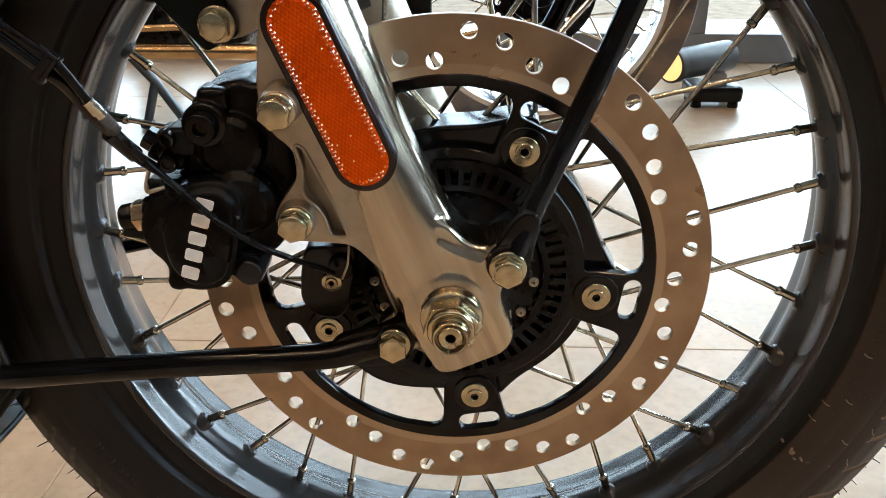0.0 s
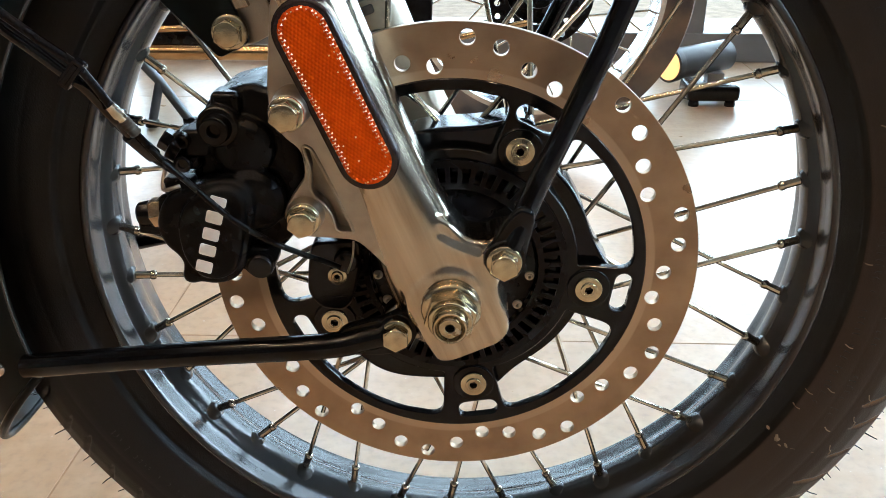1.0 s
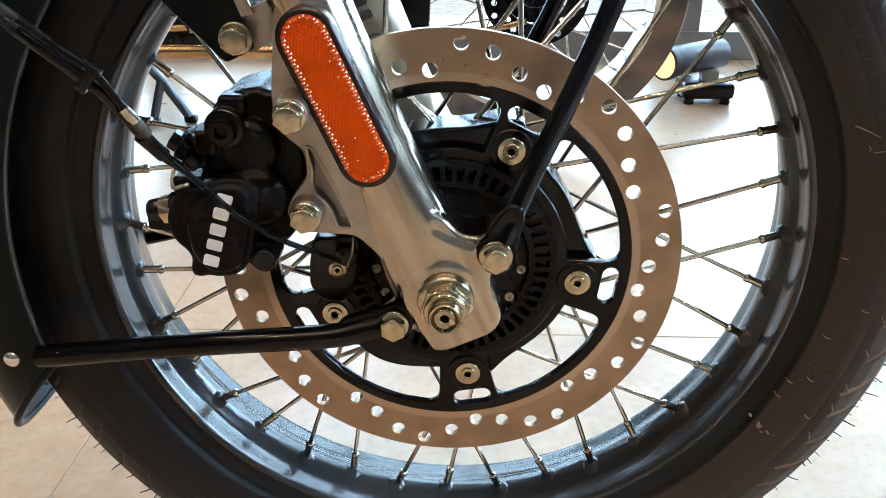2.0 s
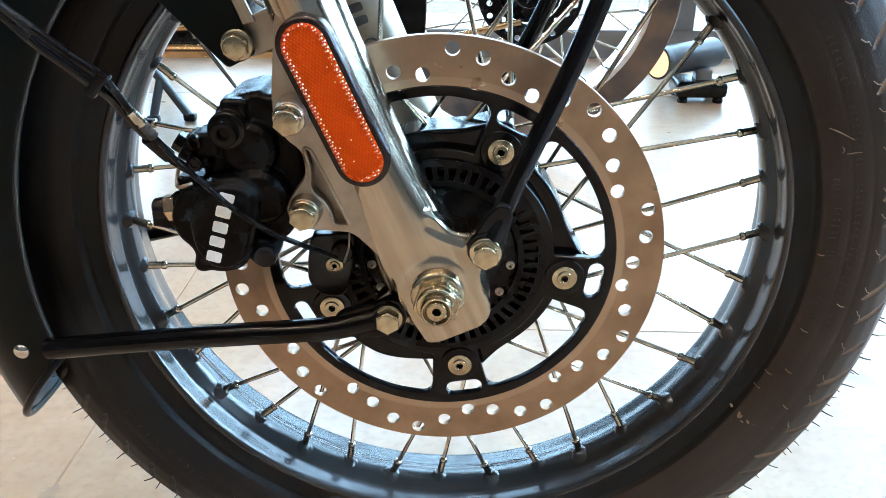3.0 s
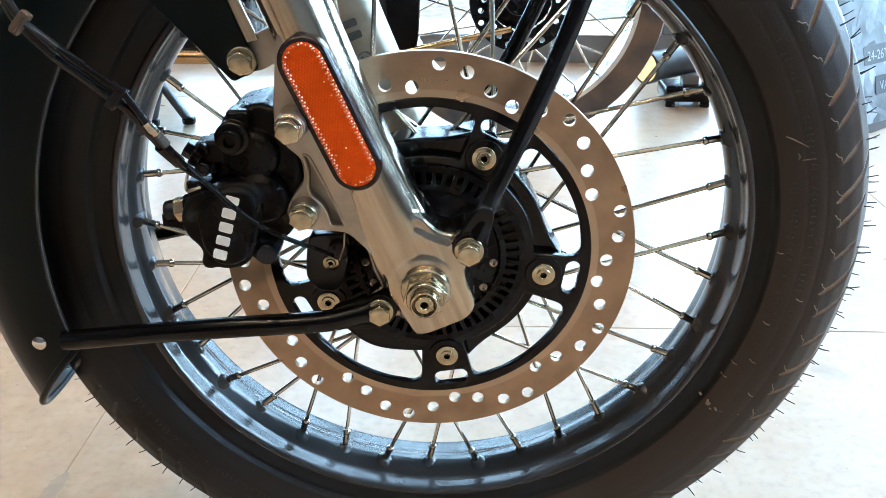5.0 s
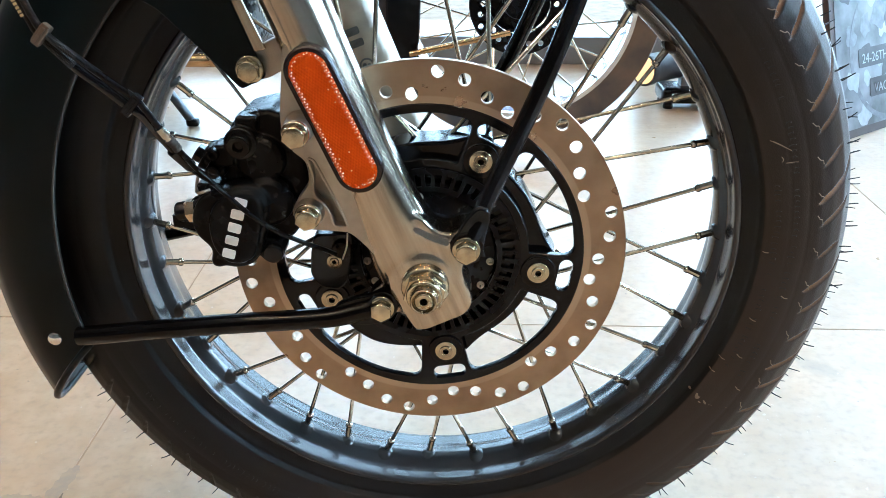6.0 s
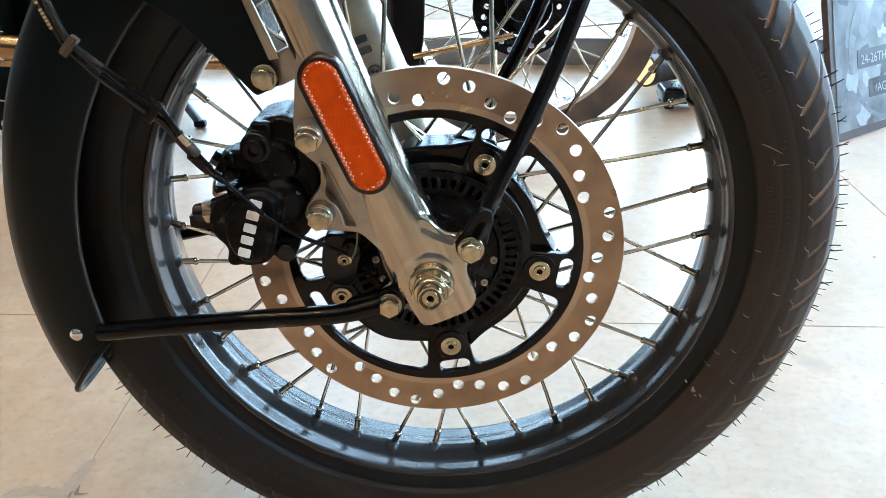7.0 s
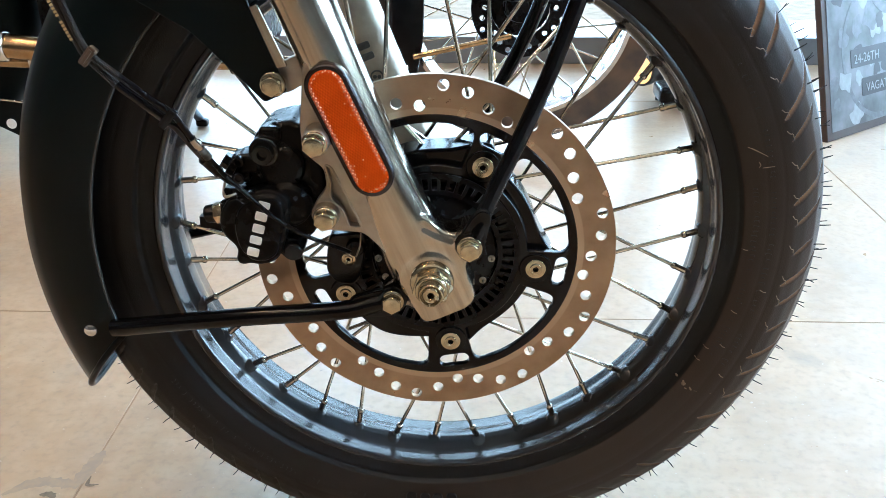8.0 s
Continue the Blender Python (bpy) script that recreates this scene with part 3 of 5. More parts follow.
# spokes: four kinds in turn, near and far flange, leading and trailing
RIM_IN = 0.2300
# place across the rim, flange across the hub, lead about the hub, flange radius, turn on from even spacing
KINDS = ((-0.0050, -0.0375, 58, 0.050, 1.13), (-0.0010, 0.0375, -82, 0.050, 1.89), (-0.0050, -0.0375, -48, 0.057, 1.83), (-0.0010, 0.0375, 72, 0.050, 1.06))
SPOKE0 = 18.1
spoke_mesh, nipple_mesh, boss = [], [], []
for yr, yh, lead, hub_r, turn in KINDS:
    p = Vector((RIM_IN + 0.001, yr, 0))
    q = Vector((hub_r * math.cos(radians(lead)), yh, hub_r * math.sin(radians(lead))))
    d = (q - p).normalized()
    end = q + d * 0.003
    spoke_mesh.append(finish(tube([p, end], 0.00172, 10, steps=1), "spoke"))
    spoke_mesh[-1].materials.append(SPOKE)
    # square-shanked nipple with a rounded collar where the spoke leaves it
    bm = bmesh.new()
    keys = ((-0.002, 0.0040), (0.0020, 0.0038), (0.0026, 0.0028), (0.0125, 0.0028), (0.0130, 0.0033), (0.0150, 0.0034), (0.0162, 0.0030), (0.0168, 0.0019))
    tube([p + d * u for u, _ in keys], lambda s, r=keys: r[round(s * (len(r) - 1))][1], 10, bm, steps=1)
    nipple_mesh.append(finish(bm, "nipple", 25))
    nipple_mesh[-1].materials.append(NIPPLE)
    boss.append((p, d))
spin = [Matrix.Rotation(-radians(SPOKE0 - 10 * k + KINDS[k % 4][4]), 4, "Y") for k in range(36)]
for k in range(36):
    p, d = boss[k % 4]
    # pressed seat round each nipple, raised towards the hub along the spoke
    b2 = bmesh.new()
    seat = [(0.0, 0.0030), (0.0036, 0.0030), (0.0052, 0.0024), (0.0068, 0.0008), (0.0086, -0.0012), (0.0096, -0.0030)]
    lathe([(r, -h) for r, h in seat], 20, b2)
    turn = Vector((0, -1, 0)).rotation_difference((Vector((-1, 0, 0)) + d).normalized()).to_matrix().to_4x4()
    bmesh.ops.transform(b2, verts=b2.verts[:], matrix=spin[k] @ Matrix.Translation(p) @ turn)
    merge(rim_bm, b2)
rim = part("rim", rim_bm, RIMPAINT, bike, "satin dark grey wheel rim with pressed nipple seats", MID, 22)
for k in range(36):
    sp = part("spoke", spoke_mesh[k % 4], None, bike, "", MID @ spin[k])
    part("nipple", nipple_mesh[k % 4], None, sp)

# hub
hub_bm = lathe([(0.0, -0.055), (0.047, -0.055), (0.050, -0.050), (0.059, -0.049), (0.0605, -0.047), (0.0605, -0.043), (0.058, -0.041), (0.048, -0.038), (0.040, -0.026), (0.038, -0.006),
                (0.040, 0.014), (0.048, 0.026), (0.056, 0.028), (0.0585, 0.030), (0.0585, 0.034), (0.056, 0.036), (0.044, 0.038), (0.03, 0.052), (0.0, 0.052)], 72)
hub = part("hub", hub_bm, SATIN, bike, "black wheel hub", UP)
BOLT_R, BOLT0 = 0.0852, -80.9
bolts = [radians(BOLT0 + 72 * k) for k in range(5)]
lobes = []
for k in range(240):
    a = 360 * k / 240
    r = 0.0868 + 0.0085 * math.exp(-((a - 237) / 20.0) ** 2)
    for bolt in bolts:
        d = (a - math.degrees(bolt) + 180) % 360 - 180
        r += 0.0150 * math.exp(-(d / (13.0 if d > 0 else 5.0)) ** 2)
    lobes.append((r * math.cos(radians(a)), r * math.sin(radians(a))))
part("disc_mount", plate([lobes, circle(0, 0, 0.048, 60)], -0.0560, -0.024, 0.003), BLACK, hub)
part("bearing_cap", lathe([(0.0, -0.072), (0.030, -0.072), (0.036, -0.066), (0.0505, -0.064), (0.0520, -0.060), (0.0520, -0.05)], 60), SATIN, hub)
for turn in (-6, -32, -151, -173, 98, 124):
    a = radians(turn)
    socket_bolt(hub, "hub_bolt", 0.0475 * math.cos(a), -0.064, 0.0475 * math.sin(a), 0.0030, 0.0030, CAST)

# brake disc, carrier and tone ring
HOLES = (0.1337, 0.1414, 0.1381, 0.1297, 0.1255, 0.1415, 0.1380, 0.1299, 0.1258)
loops = [circle(0, 0, 0.150, 240), circle(0, 0, 0.1172, 200)]
for k in range(45):
    a, r = radians(-16.92 - 8 * k), HOLES[k % 9]
    loops.append(circle(r * math.cos(a), r * math.sin(a), 0.00455, 18))
disc = part("brake_disc", plate(loops, YD, YD + 0.0048, 0.0003, segments=1), DISC, bike, "drilled steel brake disc, slightly worn", UP, 25)
outer = circle(0, 0, 0.1185, 220)
car = [outer, circle(0, 0, 0.0700, 120)]
for b in bolts:
    c = math.degrees(b)
    # short slot outside each bolt
    slot = [(0.1062 + 0.0053 * math.sin(q), c + 4.2 + math.degrees(0.0053 * math.cos(q) / 0.1062)) for q in np.linspace(math.pi / 2, -math.pi / 2, 9)]
    slot += [(0.1062 - 0.0053 * math.sin(q), c - 4.2 - math.degrees(0.0053 * math.cos(q) / 0.1062)) for q in np.linspace(math.pi / 2, -math.pi / 2, 9)]
    car.append([(r * math.cos(radians(x)), r * math.sin(radians(x))) for r, x in slot])
    # long opening between two arms
    win = [(0.1116, c + 9.0 + 50.6 * k / 20) for k in range(21)] + [(0.0770, c + 58.6 - 48.0 * k / 16) for k in range(17)]
    ends = [(r * math.cos(radians(x)), r * math.sin(radians(x))) for r, x in win]
    car.append(rounded(ends[5:16] + [ends[20]] + ends[21:38] + [ends[0]], 0.0105, 6))
part("carrier", plate(car, YD - 0.0006, YD + 0.0052, 0.0007, segments=1), BLACK, disc, "black disc carrier")
ring = [circle(0, 0, 0.0705, 120), circle(0, 0, 0.0525, 100)]
for k in range(52):
    a = 360 * k / 52
    ring.append([(r * math.cos(radians(x)), r * math.sin(radians(x))) for r, x in ((0.0562, a - 2.0), (0.0660, a - 2.1), (0.0660, a + 2.1), (0.0562, a + 2.0))])
part("tone_ring", plate(ring, YD - 0.0032, YD - 0.0009, 0.0), SATIN, disc, "slotted black sensor ring")
for b in bolts:
    x, z = BOLT_R * math.cos(b), BOLT_R * math.sin(b)
    part("bolt_boss", lathe([(0.0, 0), (0.0135, 0), (0.0135, -0.0012), (0.0125, -0.0018), (0.0, -0.0018)], 32), BLACK, disc, "", Matrix.Translation((x, YD - 0.0004, z)))
    socket_bolt(disc, "carrier_bolt", x, YD - 0.0020, z, 0.0086, 0.0028, ZINC, "zinc-plated socket bolt")

# ---- fork legs ----
SLOPE = 0.40
AXIS = Vector((-SLOPE, 0, 1)).normalized()
ACROSS = Vector((1, 0, SLOPE)).normalized()


def fork_leg_bm(side):
    """Lower fork leg: round above, flattened and widened towards the axle."""
    rings = []
    keys = ((-0.030, 0.016, 0.013, 3.5), (-0.022, 0.0235, 0.0165, 3.5), (0.0, 0.0262, 0.0185, 3.4), (0.022, 0.0266, 0.0205, 3.0), (0.045, 0.0250, 0.0215, 2.7), (0.070, 0.0230, 0.0218, 2.3), (0.100, 0.0218, 0.0218, 2.05),
            (0.16, 0.0216, 0.0216, 2.0), (0.25, 0.0216, 0.0216, 2.0), (0.34, 0.0216, 0.0216, 2.0), (0.55, 0.0220, 0.0220, 2.0))
    base = Vector((-0.0065, side * 0.1005, 0))
    for s, hw, hd, e in keys:
        ring_ = []
        for k in range(48):
            a = 2 * math.pi * k / 48
            c, q = math.cos(a), math.sin(a)
            u, v = math.copysign(abs(c) ** (2 / e), c), math.copysign(abs(q) ** (2 / e), q)
            ring_.append(base + AXIS * s + ACROSS * hw * u + Vector((0, 1, 0)) * hd * v)
        rings.append(ring_)
    return loft(rings)


def fuse(pieces, voxel, rounds, name):
    """One cast skin from several overlapping closed shapes."""
    bm = bmesh.new()
    for piece in pieces:
        bmesh.ops.recalc_face_normals(piece, faces=piece.faces[:])
        merge(bm, piece)
    me = bpy.data.meshes.new("raw_cast")
    bm.to_mesh(me)
    bm.free()
    ob = bpy.data.objects.new("raw_cast", me)
    scene.collection.objects.link(ob)
    mod = ob.modifiers.new("skin", "REMESH")
    mod.mode, mod.voxel_size, mod.use_smooth_shade = "VOXEL", voxel, True
    soft = ob.modifiers.new("soften", "SMOOTH")
    soft.factor, soft.iterations = 0.5, rounds
    bpy.context.view_layer.update()
    out = bpy.data.meshes.new_from_object(ob.evaluated_get(bpy.context.evaluated_depsgraph_get()))
    out.name = name
    bpy.data.objects.remove(ob)
    bpy.data.meshes.remove(me)
    for p in out.polygons:
        p.use_smooth = True
    return out


FOOT = [(-0.0300, 0.013), (-0.0180, -0.021), (-0.0075, -0.0385), (0.0005, -0.0380), (0.0282, -0.0250), (0.0340, -0.0165), (0.0322, -0.0055), (0.0268, 0.006), (0.0262, 0.016),
        (0.0240, 0.026), (0.0160, 0.033), (0.0040, 0.037), (-0.0080, 0.044), (-0.0200, 0.050)]
EAR = [(0.0262, 0.010), (0.0290, 0.0200), (0.0385, 0.0235), (0.0405, 0.0330), (0.0350, 0.0405), (0.0270, 0.0418), (0.0235, 0.0404), (0.0160, 0.0386), (0.0083, 0.0405), (0.0035, 0.0450), (-0.0030, 0.0520), (-0.0120, 0.0540), (-0.0200, 0.0400), (-0.0100, 0.0200)]
LOW_EAR = [(-0.022, 0.002), (-0.040, -0.010), (-0.043, -0.022), (-0.034, -0.031), (-0.022, -0.029), (-0.010, -0.022)]
pad = lathe([(0.0, -0.1222), (0.0150, -0.1222), (0.0190, -0.1219), (0.0225, -0.1211), (0.0250, -0.1198), (0.0250, -0.11), (0.0, -0.11)], 48, centre=(-0.0015, 0, 0.0010))
cast = fuse([fork_leg_bm(-1), plate([rounded(FOOT, 0.006, 4)], -0.1205, -0.086, 0.0025), pad, plate([rounded(EAR, 0.005, 5)], -0.1188, -0.088, 0.0016),
             lathe([(0.0, -0.1218), (0.0105, -0.1218), (0.0118, -0.1205), (0.0122, -0.112), (0.0122, -0.092), (0.0, -0.092)], 36, centre=(0.0288, 0, 0.0321)),
             plate([rounded(LOW_EAR, 0.006)], -0.112, -0.096, 0.002)], 0.0011, 16, "fork_leg")
leg = part("fork_leg", cast, LEG, bike, "polished aluminium lower fork leg with a flattened foot", LEG_AT)
FAR_AT = Matrix.Translation((0, -0.0185, AX))
far_leg = part("fork_leg", fork_leg_bm(1), CAST, bike, "polished aluminium lower fork leg", FAR_AT, 50)
part("axle_foot", plate([rounded(FOOT, 0.006, 4)], 0.086, 0.1205, 0.0035, segments=3), SATINAL, far_leg)
# raised collar and axle nut
part("axle_seat", lathe([(0.0, -0.118), (0.0172, -0.118), (0.0170, -0.1222), (0.0164, -0.1236), (0.0, -0.1236)], 48), SATINAL, leg)
nut = lathe([(0.0085, -0.1235), (0.0166, -0.1235), (0.0170, -0.1250), (0.0164, -0.1268), (0.0145, -0.1282), (0.0085, -0.1282)], 48, closed=True)
merge(nut, plate([circle(0, 0, 0.0152, 6, 0.25), circle(0, 0, 0.0085, 24)], -0.1275, -0.1375, 0.0006))
merge(nut, lathe([(0.0085, -0.1370), (0.0126, -0.1370), (0.0125, -0.1392), (0.0118, -0.1404), (0.0102, -0.1406), (0.0085, -0.1402)], 40, closed=True))
part("axle_nut", nut, ZINC, leg, "zinc-plated flanged axle nut")
axle = [(0.0, -0.1220), (0.0021, -0.1220), (0.0023, -0.1462), (0.0030, -0.1470), (0.0056, -0.1470), (0.0064, -0.1462), (0.0068, -0.1448), (0.0076, -0.1446), (0.0082, -0.1470), (0.0090, -0.1472), (0.0096, -0.1464), (0.0097, -0.1440), (0.0092, -0.1434), (0.0097, -0.1428), (0.0097, -0.10), (0.0, -0.10)]
part("axle", lathe(axle, 36), ZINC, leg, "threaded zinc-plated axle end")
hex_bolt(leg, "stay_bolt", 0.0288, -0.1292, 0.0321, 0.0098, 0.0140, 0.0085, ZINC, "zinc-plated flange bolt", 0.52)
hex_bolt(leg, "stay_bolt", -0.0318, -0.1188, -0.0195, 0.0094, 0.0138, 0.0085, ZINC, "zinc-plated flange bolt", 0.52)

# caliper bracket with its recess
BRK = [(-0.0700, 0.1760), (-0.0900, 0.1700), (-0.0935, 0.1400), (-0.0955, 0.1240), (-0.0950, 0.1100), (-0.0890, 0.0972), (-0.0798, 0.0905), (-0.0785, 0.0753), (-0.0890, 0.0610),
       (-0.0925, 0.0520), (-0.0860, 0.0405), (-0.0743, 0.0400), (-0.0524, 0.0387), (-0.0396, 0.0260), (-0.0295, 0.0131), (-0.0200, 0.0400), (-0.0500, 0.1200)]
RECESS = [(-0.0790, 0.0935), (-0.0744, 0.0915), (-0.0640, 0.0690), (-0.0533, 0.0430), (-0.0635, 0.0435), (-0.0652, 0.0527), (-0.0695, 0.0600), (-0.0745, 0.0640), (-0.0766, 0.0690), (-0.0755, 0.0800)]
bm = plate([rounded(BRK, 0.005, 3), rounded(RECESS, 0.003, 2)], -0.1180, -0.100, 0.0012)
plate([rounded(BRK, 0.005, 3)], -0.1085, -0.101, 0.0, bm)
plate([rounded([(-0.0700, 0.1760), (-0.1010, 0.1680), (-0.1230, 0.1560), (-0.1230, 0.1400), (-0.1080, 0.1400), (-0.0930, 0.1480), (-0.0700, 0.1400)], 0.005, 3)], -0.0930, -0.083, 0.001, bm)
lip = rounded(RECESS, 0.003, 3)
tube([(x, -0.1178, z) for x, z in lip + lip[:1]], 0.0010, 8, bm, steps=1)
part("caliper_bracket", bm, CAST, leg, "cast aluminium bracket with a triangular recess")
for x, z, y, s in ((-0.0821, 0.1154, -0.1365, 1.0), (-0.0795, 0.0541, -0.1265, 1.0)):
    part("boss", lathe([(0.0, -0.11), (0.0112, -0.11), (0.0096, y + 0.001), (0.0090, y), (0.0, y)], 32), CAST, leg, "", Matrix.Translation((x, 0, z)))
    hex_bolt(leg, "caliper_bolt", x, y + 0.0002, z, 0.0092, 0.0140, 0.0080, ZINC, "zinc-plated caliper bolt", 0.3)

# side reflector
P0, P1 = Vector((-0.0722, 0, 0.1545)), Vector((-0.0432, 0, 0.0890))


def capsule(r, n=14):
    d = (P1 - P0).normalized()
    a0 = math.atan2(d.z, d.x)
    pts = []
    for c, s in ((P1, -math.pi / 2), (P0, math.pi / 2)):
        pts += [(c.x + r * math.cos(a0 + s + math.pi * k / n), c.z + r * math.sin(a0 + s + math.pi * k / n)) for k in range(n + 1)]
    return pts


part("reflector", plate([capsule(0.0162)], -0.1306, -0.1175, 0.0022, segments=3), BORDER, leg, "oblong orange reflector in a black rim")
lens_bm = plate([capsule(0.0126)], -0.1308, -0.1285, 0.0)
pitch = 0.0021
ax_ = (P1 - P0).normalized()
sd_ = Vector((-ax_.z, 0, ax_.x))
span = (P1 - P0).length
cells = random.Random(2)
lens_bm.faces.ensure_lookup_table()
for i in range(-9, 76):
    for j in range(-9, 10):
        u, v = i * pitch * 0.866, (j + 0.5 * (i % 2)) * pitch
        past = max(-u, u - span, 0.0)
        if math.hypot(past, v) > 0.0117:
            continue
        c = P0 + ax_ * u + sd_ * v
        # cells along both long edges and at the foot are cut at another angle; pale facets paint their flash
        edge_ = math.hypot(past, v) > 0.0102
        deep = 0.0009 if edge_ else 0.00026
        rim_ = [lens_bm.verts.new((c + (ax_ * math.cos(q) + sd_ * math.sin(q)) * pitch * 0.56 + Vector((0, -0.1310, 0)))[:]) for q in [math.pi / 3 * k for k in range(6)]]
        tip = lens_bm.verts.new((c.x, -0.1310 - deep, c.z))
        for k in range(6):
            f = lens_bm.faces.new((rim_[k], rim_[(k + 1) % 6], tip))
            if edge_ and k in (1, 4) and cells.random() < (0.95 if past == 0 else 0.5) or cells.random() < 0.0025:
                f.material_index = 1
lens = part("lens", lens_bm, ORANGE, leg, "orange prismatic reflector lens", None, 4)
lens.data.materials.append(GLINT)
# cast marks on the far leg, as plain shapes
MARKED = material("cast_mark", (0.17, 0.165, 0.16), 0.45, metal=0.8, var=0.3, scale=200)
for s, w in ((0.157, 0.013), (0.147, 0.013)):
    c = Vector((-0.0065, 0.0790, 0)) + AXIS * s - ACROSS * 0.004
    part("cast_mark", plate([rounded([(-w / 2, -0.0032), (w / 2, -0.0032), (w / 2, 0.0032), (-w / 2, 0.0032)], 0.002)], 0.0, -0.0014, 0.0003), MARKED, far_leg, "", Matrix.Translation(c) @ pose(0, 0, 0, 0, -21, 0))
c = Vector((-0.0065, 0.0790, 0)) + AXIS * 0.127 - ACROSS * 0.003
part("cast_mark", plate([circle(0, 0, 0.0062, 28), circle(0, 0, 0.0048, 28)], 0.0, -0.0014), MARKED, far_leg, "", Matrix.Translation(c))
for dx in (-0.002, 0.002):
    part("cast_mark", plate([circle(0, 0, 0.0018, 16)], 0.0, -0.0014), MARKED, far_leg, "", Matrix.Translation(c + Vector((dx, 0, 0))))

# ---- brake caliper ----
BODY = [(-0.1579, 0.0600), (-0.1533, 0.0665), (-0.1427, 0.0708), (-0.1297, 0.0750), (-0.1198, 0.0764), (-0.1122, 0.0740), (-0.1068, 0.0686), (-0.1059, 0.0601), (-0.1085, 0.0481), (-0.1114, 0.0372), (-0.1144, 0.0261),
        (-0.1191, 0.0180), (-0.1256, 0.0145), (-0.1338, 0.0133), (-0.1407, 0.0145), (-0.1449, 0.0131), (-0.1495, 0.0142), (-0.1512, 0.0180), (-0.1493, 0.0256), (-0.1512, 0.0301), (-0.1578, 0.0366), (-0.1609, 0.0440), (-0.1611, 0.0520)]
FACE = [(-0.1440, 0.0630), (-0.1290, 0.0715), (-0.1180, 0.0725), (-0.1105, 0.0670), (-0.1098, 0.0580), (-0.1150, 0.0350), (-0.1190, 0.0230), (-0.1280, 0.0180), (-0.1390, 0.0190), (-0.1470, 0.0300), (-0.1490, 0.0480)]
BRIDGE = [(-0.1352, 0.1045), (-0.1324, 0.1127), (-0.1251, 0.1189), (-0.1130, 0.1222), (-0.1051, 0.1235), (-0.1014, 0.1211), (-0.0880, 0.1215), (-0.0830, 0.1029), (-0.0800, 0.0693), (-0.0830, 0.0474), (-0.0950, 0.0293), (-0.1069, 0.0246),
          (-0.1198, 0.0199), (-0.1446, 0.0643), (-0.1404, 0.0857)]


def turned(profile, x, z, n=28):
    """A turned piece about a line along y through (x, z)."""
    return lathe(profile, n, centre=(x, 0, z))


cal_mesh = fuse([plate([rounded(BODY, 0.005, 4)], -0.1205, -0.088, 0.003), plate([rounded(FACE, 0.007, 4)], -0.1240, -0.100, 0.0025, segments=3),
                 plate([rounded(BRIDGE, 0.006, 4)], -0.1030, -0.052, 0.005, segments=3),
                 turned([(0.0, -0.1165), (0.014, -0.1165), (0.0175, -0.1135), (0.0185, -0.10), (0.0185, -0.08), (0.0, -0.08)], -0.1085, 0.0610),
                 turned([(0.0, -0.1125), (0.013, -0.1125), (0.0165, -0.1100), (0.0175, -0.10), (0.0175, -0.08), (0.0, -0.08)], -0.1125, 0.0900),
                 turned([(0.0, -0.1130), (0.0100, -0.1130), (0.0112, -0.1110), (0.0112, -0.09), (0.0, -0.09)], -0.1236, 0.1029),
                 box(-0.1500, -0.1360, -0.1120, -0.0900, 0.0780, 0.0990, 0.003), box(-0.1440, -0.1290, -0.1140, -0.0900, 0.0860, 0.1010, 0.003),
                 box(-0.1570, -0.1400, -0.1140, -0.0920, 0.0640, 0.0740, 0.002), box(-0.1280, -0.1120, -0.1085, -0.0900, 0.1080, 0.1200, 0.003),
                 plate([rounded([(-0.1180, 0.0330), (-0.1060, 0.0330), (-0.1000, 0.0270), (-0.1020, 0.0150), (-0.1120, 0.0130), (-0.1190, 0.0200)], 0.004)], -0.1120, -0.090, 0.002)], 0.0008, 2, "brake_caliper")
cal = part("brake_caliper", cal_mesh, CALCAST, bike, "black two-piston brake caliper with white lettering bars", UP)
# upper slide pin with its socket head
part("slide_pin", lathe([(0.0, -0.1178), (0.0032, -0.1178), (0.0034, -0.1206), (0.0040, -0.1212), (0.0070, -0.1212), (0.0078, -0.1204), (0.0080, -0.1130), (0.0080, -0.10), (0.0, -0.10)], 36), BLACK, cal, "glossy black slide pin", Matrix.Translation((-0.1236, 0, 0.1029)))
part("pin_boot", lathe([(0.0082, -0.1145), (0.0105, -0.1142), (0.0112, -0.1130), (0.0104, -0.1120), (0.0112, -0.1108), (0.0108, -0.1096), (0.0082, -0.1096)], 32, closed=True), PLASTIC, cal, "ribbed rubber boot", Matrix.Translation((-0.1236, 0, 0.1029)))
# hose bolt on the shoulder, pointing away from the wheel's hub
SIDE_M = Matrix.Translation((-0.1490, -0.1080, 0.0915)) @ pose(0, 0, 0, 0, 34, 0) @ pose(0, 0, 0, 0, 0, 90)
part("hose_bolt", plate([circle(0, 0, 0.0062, 6)], 0.0015, 0.0078, 0.0006), BLACK, cal, "black hexagon hose bolt", SIDE_M)
part("hose_union", lathe([(0.0, -0.004), (0.0082, -0.004), (0.0086, -0.002), (0.0086, 0.0012), (0.0080, 0.0018), (0.0, 0.0018)], 26), SATIN, cal, "", SIDE_M)
